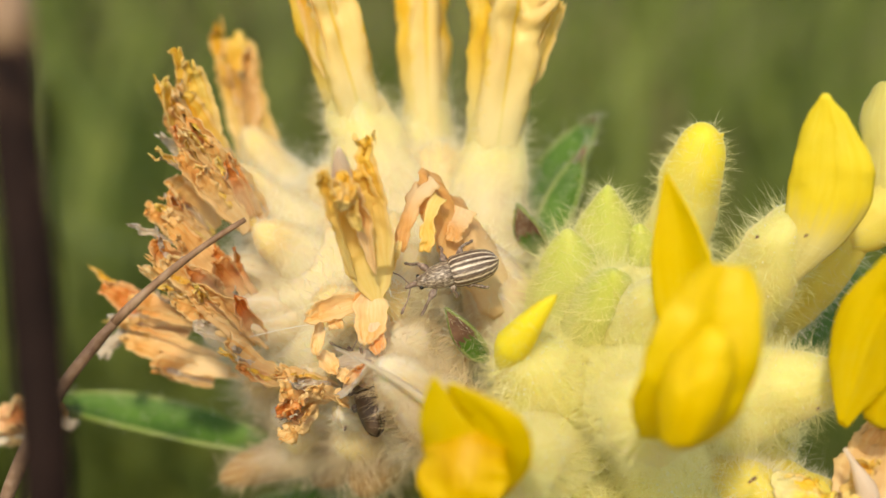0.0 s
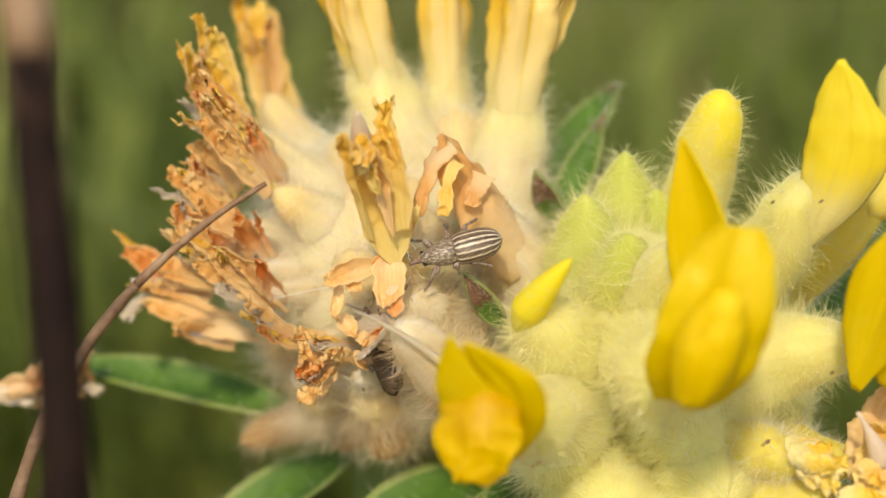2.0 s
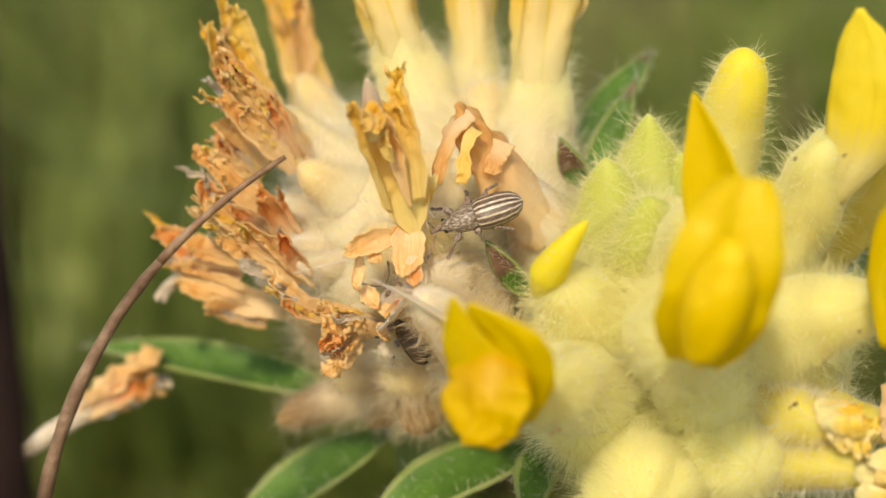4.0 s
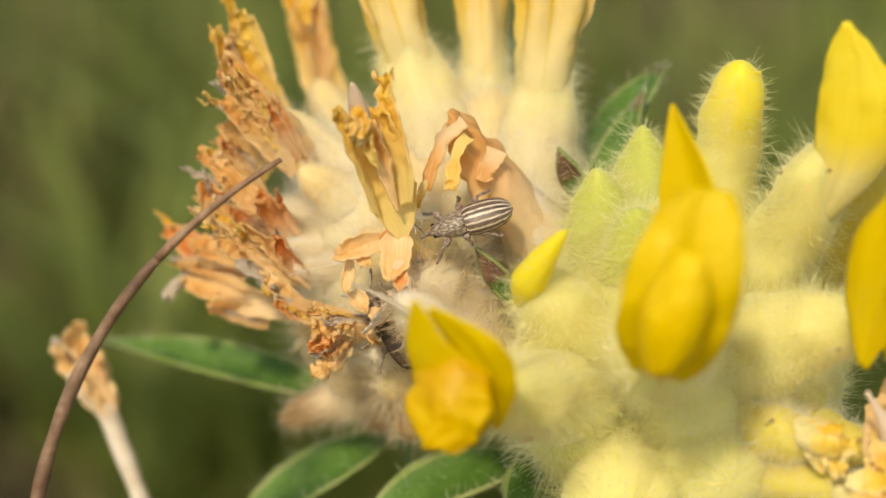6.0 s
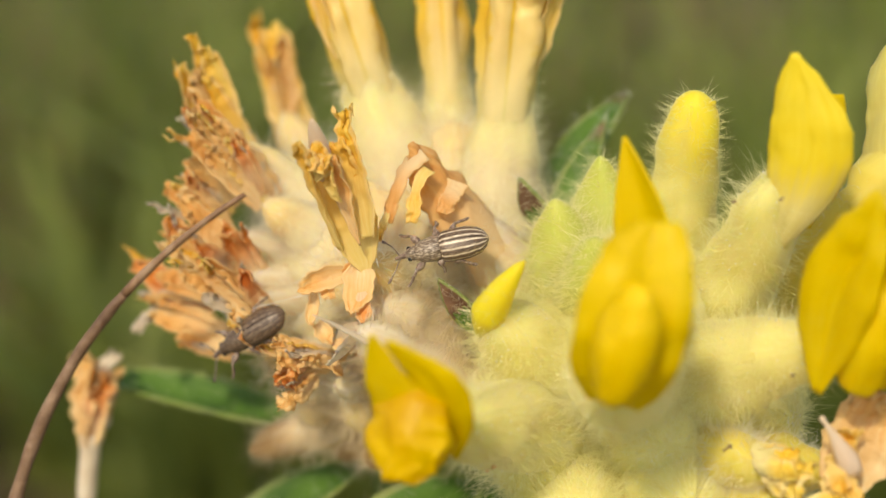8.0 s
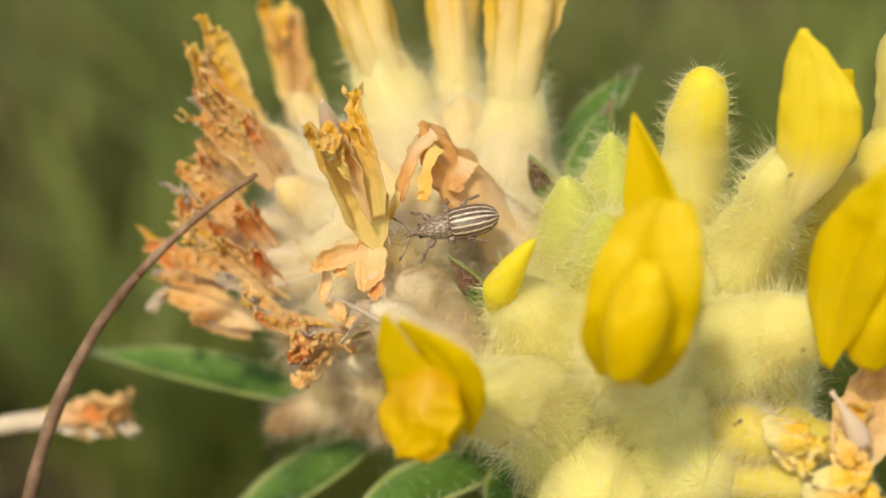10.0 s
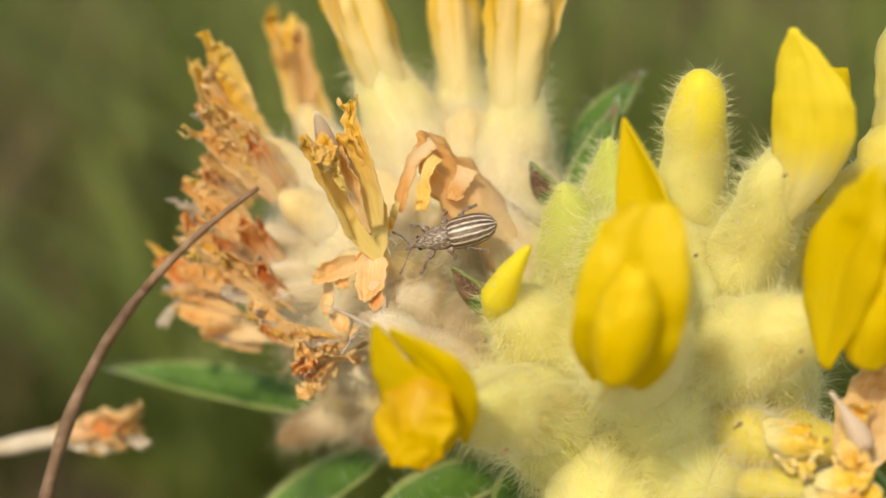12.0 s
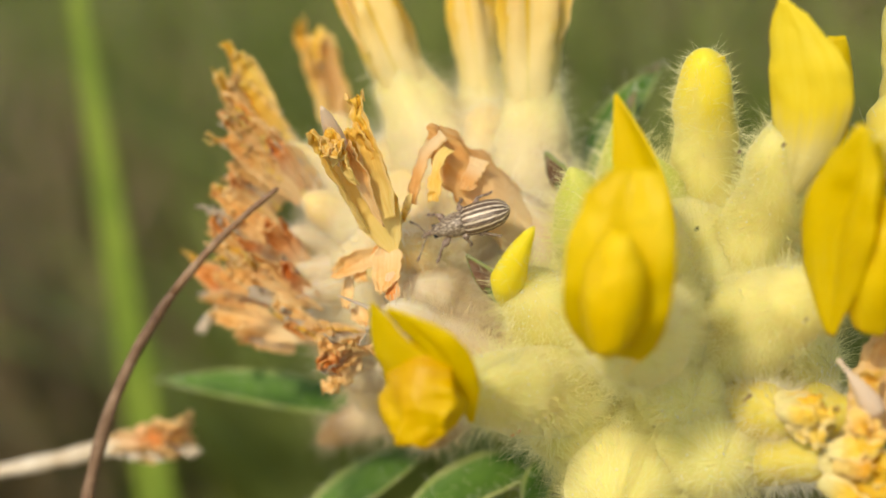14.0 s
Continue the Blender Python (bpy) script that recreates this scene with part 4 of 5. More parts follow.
fl = floret(dry_head, (-4.91, 58.00, 0.02), (-8.32, 56.60, 3.23), 1.15, 1.55, 0.76, mat=M_CREAM, hair=800, hair_len=0.7, seed=80, label="cream calyx with orange petals")
strip(fl, (-9.70, 56.20, 4.07), (-10.00, 55.60, 7.56), 0.32, M_DRY_YELLOW, prof=(1, 1, 1, 1, 0.9, 0.8))
strip(fl, (-8.77, 56.40, 3.23), (-9.44, 55.80, 7.10), 1.15, M_DRY_YELLOW, cup=0.4)
strip(fl, (-9.49, 56.20, 3.22), (-10.60, 55.50, 6.30), 0.95, M_DRY_YELLOW, cup=0.6, curl=0.14)
strip(fl, (-7.94, 56.60, 1.95), (-9.77, 56.00, 5.98), 1.2, M_DRY_YELLOW, cup=-0.4)
strip(fl, (-9.02, 56.60, 2.60), (-10.31, 56.00, 5.34), 0.9, M_DRY)
fl = floret(dry_head, (-4.61, 57.00, -0.84), (-6.94, 55.00, 0.85), 1.15, 1.55, 0.76, mat=M_CREAM, hair=800, hair_len=0.7, seed=86, label="shrivelled peach floret")
strip(fl, (-6.67, 55.00, 0.82), (-9.59, 54.00, 5.12), 0.75, M_DRY, cup=0.5, curl=-0.1, skew=0.25)
strip(fl, (-7.06, 54.80, 0.81), (-9.81, 54.00, 3.47), 1.05, M_DRY)
strip(fl, (-6.56, 55.00, 1.24), (-8.65, 54.30, 4.01), 1.1, M_DRY, cup=-0.5)
strip(fl, (-8.08, 54.60, 2.06), (-9.64, 54.00, 4.60), 0.7, M_DRY_RED, cup=0.9)
strip(fl, (-9.09, 54.40, 2.78), (-10.65, 54.10, 3.56), 0.32, M_DRY_YELLOW, curl=0.2)
strip(fl, (-7.25, 54.60, 0.60), (-8.82, 54.00, 2.95), 0.9, M_DRY)
strip(fl, (-8.43, 54.20, 2.76), (-9.29, 53.80, 4.27), 0.45, M_DRY_YELLOW, crumple=0.15)
strip(fl, (-7.04, 54.60, 1.22), (-8.00, 54.10, 3.27), 0.55, M_DRY_RED)
fl = floret(dry_head, (-5.13, 58.00, -1.73), (-8.13, 56.00, -0.40), 0.95, 1.28, 0.63, mat=M_HUSK, hair=800, hair_len=0.7, seed=95, label="shrivelled peach floret")
strip(fl, (-8.87, 55.60, 0.21), (-11.13, 55.40, 1.56), 1.0, M_DRY, cup=-0.4)
strip(fl, (-8.72, 56.00, 0.64), (-10.48, 55.70, 2.48), 1.3, M_DRY, cup=0.7)
strip(fl, (-9.29, 55.60, 1.05), (-10.26, 55.30, 2.06), 0.6, M_DRY_RED, cup=0.8)
strip(fl, (-8.63, 55.40, -0.01), (-10.46, 55.00, 1.25), 0.9, M_DRY)
fl = floret(dry_head, (-5.26, 57.00, -2.35), (-7.57, 55.00, -2.06), 0.95, 1.28, 0.63, mat=M_HUSK, hair=800, hair_len=0.7, seed=100, label="shrivelled orange-red floret")
strip(fl, (-9.45, 54.60, -1.27), (-10.64, 54.20, 0.43), 1.0, M_DRY_RED, cup=0.4)
strip(fl, (-7.29, 54.90, -1.90), (-10.11, 54.50, 1.02), 1.3, M_DRY)
strip(fl, (-7.49, 54.80, -2.53), (-10.23, 54.30, -0.13), 1.2, M_DRY)
strip(fl, (-7.05, 54.60, -2.11), (-8.24, 54.20, -0.34), 1.1, M_DRY_RED)
strip(fl, (-8.24, 54.20, -1.68), (-9.43, 53.90, -0.65), 0.7, M_DRY_RED, cup=0.8)
fl = floret(dry_head, (-5.35, 58.00, -3.26), (-9.13, 57.00, -3.42), 0.95, 1.28, 0.63, mat=M_HUSK, hair=800, hair_len=0.7, seed=106, label="shrivelled pale floret")
strip(fl, (-9.76, 57.00, -3.25), (-13.16, 57.80, -1.51), 1.3, M_DRY_RED)
strip(fl, (-9.97, 57.00, -3.03), (-12.68, 57.60, -2.61), 1.2, M_DRY)
strip(fl, (-11.84, 57.60, -2.61), (-13.38, 57.90, -4.21), 0.5, M_HUSK)
strip(fl, (-8.16, 56.50, -4.74), (-12.33, 57.30, -3.48), 1.0, M_DRY)
strip(fl, (-8.89, 57.00, -5.21), (-11.18, 57.00, -4.38), 0.9, M_DRY)
strip(fl, (-9.69, 56.60, -2.58), (-11.94, 57.00, -1.83), 1.0, M_DRY)
fl = floret(dry_head, (-4.83, 57.00, -2.78), (-7.10, 54.60, -2.87), 0.85, 1.15, 0.56, mat=M_HUSK, hair=800, hair_len=0.7, seed=113, label="shrivelled orange floret")
strip(fl, (-6.79, 54.20, -3.34), (-9.11, 53.80, -1.16), 1.2, M_DRY)
strip(fl, (-6.69, 54.20, -3.34), (-7.36, 53.80, -1.58), 0.75, M_DRY_RED, cup=0.8)
strip(fl, (-7.39, 54.00, -3.13), (-9.81, 53.70, -1.68), 0.9, M_DRY)
strip(fl, (-8.18, 53.80, -2.09), (-9.12, 53.50, -1.37), 0.5, M_DRY_YELLOW, crumple=0.16, curl=0.2)
strip(fl, (-7.80, 54.00, -3.33), (-9.01, 53.80, -2.71), 0.5, M_HUSK)
fl = floret(dry_head, (-3.10, 57.00, -4.72), (-5.45, 54.60, -4.72), 0.85, 1.15, 0.56, mat=M_HUSK, hair=800, hair_len=0.7, seed=119, label="curled peach floret")
strip(fl, (-5.52, 53.90, -4.87), (-7.96, 53.70, -3.28), 0.85, M_DRY, cup=0.8, skew=-0.35)
strip(fl, (-5.71, 53.70, -4.92), (-7.53, 53.50, -4.13), 0.5, M_DRY_RED, cup=0.6, skew=-0.2)
strip(fl, (-6.41, 53.60, -4.50), (-7.57, 53.50, -3.82), 0.25, M_STALK)
fl = floret(dry_head, (-2.67, 57.00, -5.79), (-3.73, 53.60, -6.05), 0.95, 1.28, 0.63, mat=M_HUSK, hair=800, hair_len=0.7, seed=123, label="crumpled peach floret")
strip(fl, (-3.82, 53.20, -5.02), (-6.02, 52.80, -4.25), 0.8, M_DRY, crumple=0.14)
strip(fl, (-3.91, 53.00, -5.21), (-5.75, 52.60, -4.88), 0.9, M_DRY, crumple=0.16)
strip(fl, (-4.62, 53.00, -5.92), (-5.95, 52.70, -5.69), 0.9, M_DRY_RED, crumple=0.16)
strip(fl, (-4.60, 52.80, -5.50), (-5.60, 52.60, -6.69), 0.8, M_DRY, crumple=0.16)
strip(fl, (-3.80, 52.80, -5.30), (-4.77, 52.40, -4.86), 0.6, M_DRY, crumple=0.16)
strip(fl, (-4.80, 52.70, -5.09), (-5.36, 52.30, -5.66), 0.5, M_DRY_RED, crumple=0.2)

# the shrivelled floret in front, orange with a pale beak
fl = floret(dry_head, (-1.36, 56.00, -2.52), (-2.3, 52.4, -1.5), 1.0, 1.4, 0.8, mat=M_CREAM, hair=900, seed=150, label="cream calyx with orange withered petals")
FRONT = dict(sink=0.0, curl=-0.03, crumple=0.05, rag=0.25)
BOAT = (0.06, 0.5, 0.85, 1.0, 1.05, 0.95, 0.75, 0.45)
petal(fl, "withered_petal", M_DRY, b=(-2.3, 51.0, -0.9), t=(-2.95, 49.6, 2.1), normal=(-0.2, -0.97, 0), width=0.5, prof=(0.1, 0.6, 0.9, 1.0, 1.1, 1.0), cup=0.6, rag=0.2, crumple=0.16, freq=2.2, nu=36, nv=12, thick=0.04, seed=156)
petal(fl, "withered_petal", M_GOLD, b=(-2.25, 52.1, -2.0), t=(-3.05, 50.1, 2.8), normal=(-0.1, -0.98, 0.0), width=1.95, prof=BOAT, cup=0.35, rag=0.15, crumple=0.17, freq=1.9, fine=0.3, torn=0.2, nu=44, nv=24, thick=0.04, seed=151)
petal(fl, "withered_petal", M_DRY_YELLOW, b=(-2.0, 51.0, -0.6), t=(-2.68, 49.8, 3.95), normal=(-0.35, -0.93, 0), width=1.15, prof=(0.5, 0.9, 1.0, 0.85, 0.8, 0.55, 0.5), cup=0.3, rag=0.15, crumple=0.17, freq=1.9, fine=0.35, torn=0.25, nu=44, nv=16, thick=0.04, seed=152)
petal(fl, "withered_petal", M_GOLD, b=(-3.0, 51.4, -1.0), t=(-3.9, 48.7, 2.5), normal=(-0.7, -0.7, 0), width=0.5, prof=(0.5, 0.8, 1.0, 0.9, 1.1, 1.0, 0.7), cup=0.7, rag=0.15, crumple=0.17, freq=1.9, fine=0.3, nu=40, nv=12, thick=0.04, seed=153)
for b, t, w, mt in [((-3.45, 49.3, 1.3), (-2.9, 48.9, 2.2), 0.6, M_DRY), ((-3.2, 49.2, 2.3), (-3.7, 48.7, 1.6), 0.55, M_DRY_YELLOW), ((-3.0, 49.2, 1.4), (-3.35, 48.8, 2.5), 0.5, M_DRY_YELLOW), ((-3.7, 49.0, 2.2), (-3.1, 48.8, 1.5), 0.4, M_DRY), ((-2.7, 49.8, 0.6), (-3.0, 49.1, 1.7), 0.45, M_DRY)]:
    strip(fl, b, t, w, M_GOLD if mt is M_DRY else mt, cup=0.9, **{**FRONT, "crumple": 0.14, "rag": 0.5})
petal(fl, "beak", M_BEAK, "pale pointed beak", b=(-3.3, 50.0, 1.3), t=(-3.38, 48.5, 3.3), normal=CAMWARD, width=0.7, prof=P_POINT, cup=-0.7, nu=14, nv=8, seed=154)

# the arched floret above the beetle, with a torn hole
fl = floret(dry_head, (3.47, 57.00, -3.85), (0.64, 54.60, 0.43), 1.4, 1.7, 1.1, mat=M_HUSK, hair=900, seed=160, label="papery beige husk with an arched torn petal")
ARCH = dict(sink=0.0, curl=0.0, rag=0.3)
petal(fl, "withered_petal", M_PEACH, b=(2.9, 55.0, -1.6), t=(-0.74, 52.6, 2.7), normal=(0.4, -0.8, 0.5), width=2.5, prof=(1.1, 1.1, 1.05, 1.0, 0.9, 0.7, 0.25), cup=-0.6, rag=0.3, crumple=0.16, freq=2.0, fine=0.3, nu=44, nv=22, thick=0.04, seed=161)
petal(fl, "withered_petal", M_PEACH, b=(-0.35, 52.7, 2.5), t=(-1.55, 52.0, -0.1), via=(-1.35, 52.3, 1.9), normal=(-0.5, -0.8, 0.35), width=0.75, prof=(0.9, 1.1, 1.1, 1.0, 0.9, 0.8, 0.7), cup=-0.4, rag=0.5, crumple=0.10, freq=2.4, fine=0.3, nu=44, nv=14, thick=0.04, seed=162)
petal(fl, "withered_petal", M_GOLD, b=(-0.1, 52.6, 1.8), t=(-0.62, 51.9, -0.1), via=(-0.5, 52.0, 1.5), normal=(-0.1, -0.95, 0.3), width=0.5, prof=(1.0, 1.0, 0.8, 0.8, 1.0, 0.8), cup=0.3, rag=0.5, crumple=0.10, freq=2.4, fine=0.3, nu=36, nv=12, thick=0.04, seed=163)
strip(fl, (0.81, 53.40, 1.43), (0.27, 53.00, 0.30), 0.8, M_PEACH, cup=-0.3, prof=(1.0, 1.0, 0.95, 0.8, 0.5), crumple=0.08, normal=(0.0, -0.95, 0.3), **ARCH)
strip(fl, (-1.49, 52.00, 0.28), (-1.84, 51.80, -0.79), 0.3, M_DRY_YELLOW, crumple=0.14, **ARCH)

# loose shrivelled scraps of petal on the wool
for b, t, w, mt, c in [((-2.97, 52.50, -1.82), (-4.85, 52.20, -2.41), 0.85, M_DRY, 0.08), ((-3.96, 52.40, -1.86), (-3.65, 52.20, -2.85), 0.6, M_DRY, 0.08), ((-4.34, 52.60, -2.47), (-4.45, 52.40, -3.70), 0.4, M_DRY, 0.08),
                       ((-2.05, 52.20, -1.22), (-3.14, 52.00, -1.85), 0.5, M_DRY, 0.06), ((-2.51, 52.10, -1.36), (-2.48, 51.50, -3.38), 1.15, M_DRY, 0.06), ((-2.37, 51.60, -2.54), (-2.22, 51.30, -3.60), 0.7, M_DRY_RED, 0.05),
                       ((-4.37, 53.00, -3.69), (-3.69, 52.70, -4.38), 0.6, M_DRY, 0.08), ((-3.71, 53.00, -4.30), (-3.27, 52.50, -4.67), 0.5, M_DRY, 0.1), ((-3.35, 52.80, -4.85), (-2.76, 52.30, -3.96), 0.5, M_DRY_RED, 0.1), ((-2.79, 52.80, -4.89), (-2.52, 52.30, -4.06), 0.6, M_DRY_RED, 0.1),
                       # these two and the next husk strip are added as a roof shading weevil_two
                       ((-2.86, 54.20, -4.17), (-2.82, 50.40, -4.83), 1.9, M_HUSK, 0.05), ((-2.03, 54.20, -4.58), (-2.01, 50.80, -5.23), 1.3, M_HUSK, 0.05),
                       ((-3.9, 54.0, -4.2), (-2.3, 51.9, -4.1), 1.3, M_HUSK, 0.08), ((-3.71, 53.00, -4.91), (-3.48, 52.60, -5.68), 0.4, M_DRY, 0.1), ((-2.04, 51.90, -0.86), (-2.17, 51.60, -0.08), 0.22, M_HUSK, 0.04)]:
    strip(dry_head, b, t, w, mt, crumple=c, sink=0.0, name="petal_scrap")
for p0, p1, p2 in [((-2.44, 52.00, -1.36), (-1.94, 51.80, -0.86), (-1.51, 52.00, -0.27)), ((-2.19, 52.00, -1.26), (-1.84, 51.70, -0.77), (-1.58, 51.80, -1.26)), ((-6.92, 53.60, -3.15), (-5.63, 53.00, -2.80), (-4.37, 52.50, -2.60)), ((-1.94, 51.80, -0.77), (-1.90, 51.70, -1.26), (-1.78, 51.70, -1.65))]:
    part("dry_thread", *tube(bez(p0, p1, p2, 8), np.full(8, 0.018), 5, 0.3, 2), M_THREAD, dry_head, "fine dry thread")

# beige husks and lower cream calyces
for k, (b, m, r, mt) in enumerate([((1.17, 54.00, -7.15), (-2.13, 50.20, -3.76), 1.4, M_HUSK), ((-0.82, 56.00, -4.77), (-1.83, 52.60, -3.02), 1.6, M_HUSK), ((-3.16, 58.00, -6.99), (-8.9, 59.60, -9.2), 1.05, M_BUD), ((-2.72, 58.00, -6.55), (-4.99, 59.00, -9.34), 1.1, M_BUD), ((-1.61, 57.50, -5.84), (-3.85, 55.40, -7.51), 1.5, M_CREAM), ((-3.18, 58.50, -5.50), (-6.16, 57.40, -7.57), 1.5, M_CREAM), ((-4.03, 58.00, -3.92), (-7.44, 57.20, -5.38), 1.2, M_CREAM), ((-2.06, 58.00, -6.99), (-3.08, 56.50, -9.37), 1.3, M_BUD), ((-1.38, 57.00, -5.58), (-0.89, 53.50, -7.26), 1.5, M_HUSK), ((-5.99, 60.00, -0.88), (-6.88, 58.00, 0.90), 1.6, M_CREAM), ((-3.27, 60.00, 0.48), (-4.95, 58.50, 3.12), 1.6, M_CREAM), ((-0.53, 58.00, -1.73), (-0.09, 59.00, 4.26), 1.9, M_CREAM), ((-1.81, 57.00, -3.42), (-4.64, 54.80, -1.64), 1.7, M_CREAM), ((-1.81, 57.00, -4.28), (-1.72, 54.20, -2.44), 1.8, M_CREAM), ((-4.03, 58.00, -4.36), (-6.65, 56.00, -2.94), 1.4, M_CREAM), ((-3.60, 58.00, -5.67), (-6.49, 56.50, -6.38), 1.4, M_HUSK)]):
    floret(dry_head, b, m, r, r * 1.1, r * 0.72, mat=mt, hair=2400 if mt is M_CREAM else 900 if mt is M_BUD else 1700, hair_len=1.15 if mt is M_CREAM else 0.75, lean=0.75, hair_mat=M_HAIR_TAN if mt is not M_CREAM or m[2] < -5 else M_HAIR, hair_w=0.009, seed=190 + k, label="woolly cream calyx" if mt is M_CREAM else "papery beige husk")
part("spike", *tube(bez((0.12, 50.60, -5.70), (-1.61, 49.60, -4.12), (-3.55, 49.20, -3.27), 10), np.linspace(0.22, 0.03, 10), 6), M_HUSK, dry_head, "pointed dry calyx tooth")


def leaf(head, b, t, normal, width, bend, seed, label, tipped=0, **kw):
    v, f = sheet(b, t, normal, width, P_LEAF, bend=bend, cup=0.35, nu=24, nv=12, thick=0.16, seed=seed, **kw)
    fm = []
    nu, nv = 24, 12
    for i in range(nu - 1):
        for j in range(nv - 1):
            fm += [2 if i >= nu - 1 - tipped + (j * 5) % 3 else 1 if j in (0, nv - 2) else 0] * 2
    fm += [1] * (len(f) - len(fm))
    ob = part("leaf", v, f, None, head, label, mats=[M_LEAF, M_LEAF_EDGE, M_TIP], face_mats=fm)
    pts = np.asarray(v)[rng.integers(0, len(v) // 2, 260)]
    hv, hf = hair_mesh(pts, rng.normal(size=(260, 3)) * 0.5 + v3(normal), 0.3 + 0.4 * rng.random(260), 0.010, 0.3, rng)
    part("leaf_hair", hv, hf, M_HAIR, ob, "fine white hairs", "stuff")


leaf(dry_head, (-6.51, 61.00, -8.27), (-17.87, 63.20, -6.28), (0.1, -0.75, 0.65), 1.9, 0.04, 1, "narrow green leaf with a pale hairy edge")
leaf(dry_head, (-4.60, 61.00, -9.9), (-11.6, 60.00, -14.6), (-0.4, -0.7, 0.5), 2.6, 0.05, 2, "green leaf with a pale edge")
leaf(dry_head, (1.45, 58.00, -10.3), (-5.29, 56.50, -13.5), (-0.3, -0.6, 0.7), 3.0, 0.08, 3, "green leaf with a pale edge")
leaf(fresh_head, (2.56, 58.00, -9.24), (1.53, 54.00, -12.47), (-0.5, -0.8, 0.2), 2.2, 0.05, 4, "green leaf with a pale edge")
leaf(fresh_head, (3.31, 60.00, 0.48), (6.55, 62.80, 5.60), (-0.3, -0.85, 0.4), 2.0, 0.06, 5, "dark green bract with a purple tip", 3)
leaf(fresh_head, (3.45, 58.50, -0.64), (5.76, 60.00, 4.22), (-0.2, -0.95, 0.1), 1.4, -0.05, 6, "green bract with a pale edge", 4)
leaf(fresh_head, (3.82, 57.50, -0.19), (2.76, 55.80, 1.67), (-0.4, -0.9, 0.2), 1.1, 0.04, 7, "small green bract with a brown tip", 13)
leaf(fresh_head, (1.56, 54.50, -4.10), (0.08, 53.20, -2.09), (-0.3, -0.9, 0.2), 0.9, 0.04, 8, "small green bract with a brown tip", 13)
leaf(fresh_head, (9.47, 60.00, -8.97), (16.66, 58.00, -12.89), (0.2, -0.7, 0.7), 3.2, 0.06, 9, "dark green leaf below the florets")
leaf(fresh_head, (12.79, 62.00, -4.66), (19.73, 64.00, -0.94), (0.2, -0.8, 0.6), 3.4, 0.06, 10, "dark green leaf below the florets")

# ---- loose stems round the heads ----
aw = (-16.27, 52.50, -12.56)
stalk_foot = foot_below(aw, -3, 6)
awn = thing("dry_grass_stalk", stalk_foot, "arched dry brown grass stalk leaning over the withered head", "stalk")
p1 = bez(aw, (-14.94, 52.30, -3.75), (-6.95, 52.60, 1.04), 40)
p0 = bez(stalk_foot, (v3(stalk_foot) + v3(aw)) / 2 + v3((-2, 0, 0)), aw, 20)
pth = np.concatenate([p0[:-1], p1])
rad = np.interp(np.linspace(0, 1, len(pth)), (0, 0.35, 0.7, 1), (0.36, 0.30, 0.22, 0.09))
part("stalk", *tube(pth[:46], rad[:46], 8, 0.2, 4), M_STEM_RED, awn, "red-brown lower stalk")
part("stalk_tip", *tube(pth[45:], rad[45:], 8, 0.2, 4), M_STEM_DRY, awn, "grey-brown pointed tip")

dark_top = (-9.77, 33.41, 6.07)
dark_low = (-8.96, 33.41, -5.80)
dark_foot = foot_below(dark_low, 2, 2)
dark = thing("dark_dead_stem", dark_foot, "dark brown dead stem standing close before the flowers", "stem")
dl = v3(dark_low)
pth = np.concatenate([bez(dark_foot, (v3(dark_foot) + dl) / 2, dl, 10)[:-1], bez(dl, (dl + v3(dark_top)) / 2 + v3((0.05, 0, 0)), v3(dark_top) + v3((-0.6, 0, 2.7)), 20)])
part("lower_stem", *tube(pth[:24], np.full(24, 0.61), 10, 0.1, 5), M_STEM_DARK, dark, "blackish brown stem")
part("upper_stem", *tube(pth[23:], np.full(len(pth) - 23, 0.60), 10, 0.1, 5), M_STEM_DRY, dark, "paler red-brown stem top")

# withered floret swinging on its thin stalk
swing = thing("hanging_withered_floret", (0, 0, 0), "withered orange floret on a thin cream stalk", "flower")
part("stalk", *tube(bez((0, 0, 0), (-4, 0.2, -0.5), (-10, 0.5, -0.8), 16), np.linspace(0.45, 0.28, 16), 8, 0.2, 6), M_STALK, swing)
for k in range(5):
    a = k * 1.256
    part("withered_petal", *sheet((-0.5, 0.15 * math.cos(a), 0.15 * math.sin(a)), (3.1 + 0.5 * math.sin(k * 2.0), 0.7 * math.cos(a), 0.7 * math.sin(a) - 0.2), (0.1, math.cos(a), math.sin(a)), 1.2, P_RAG, seed=220 + k, **{**W2, "crumple": 0.35}), (M_DRY, M_DRY, M_DRY_RED, M_DRY, M_STALK)[k], swing)

blade = ribbon_blade("tall_grass_blade", foot_below((-43.12, 95.00, -15.92), 0, 0), (-42.57, 97.00, 42.42), 3.8, M_BLADE, "broad green grass blade, out of focus, behind the heads", 0.02)


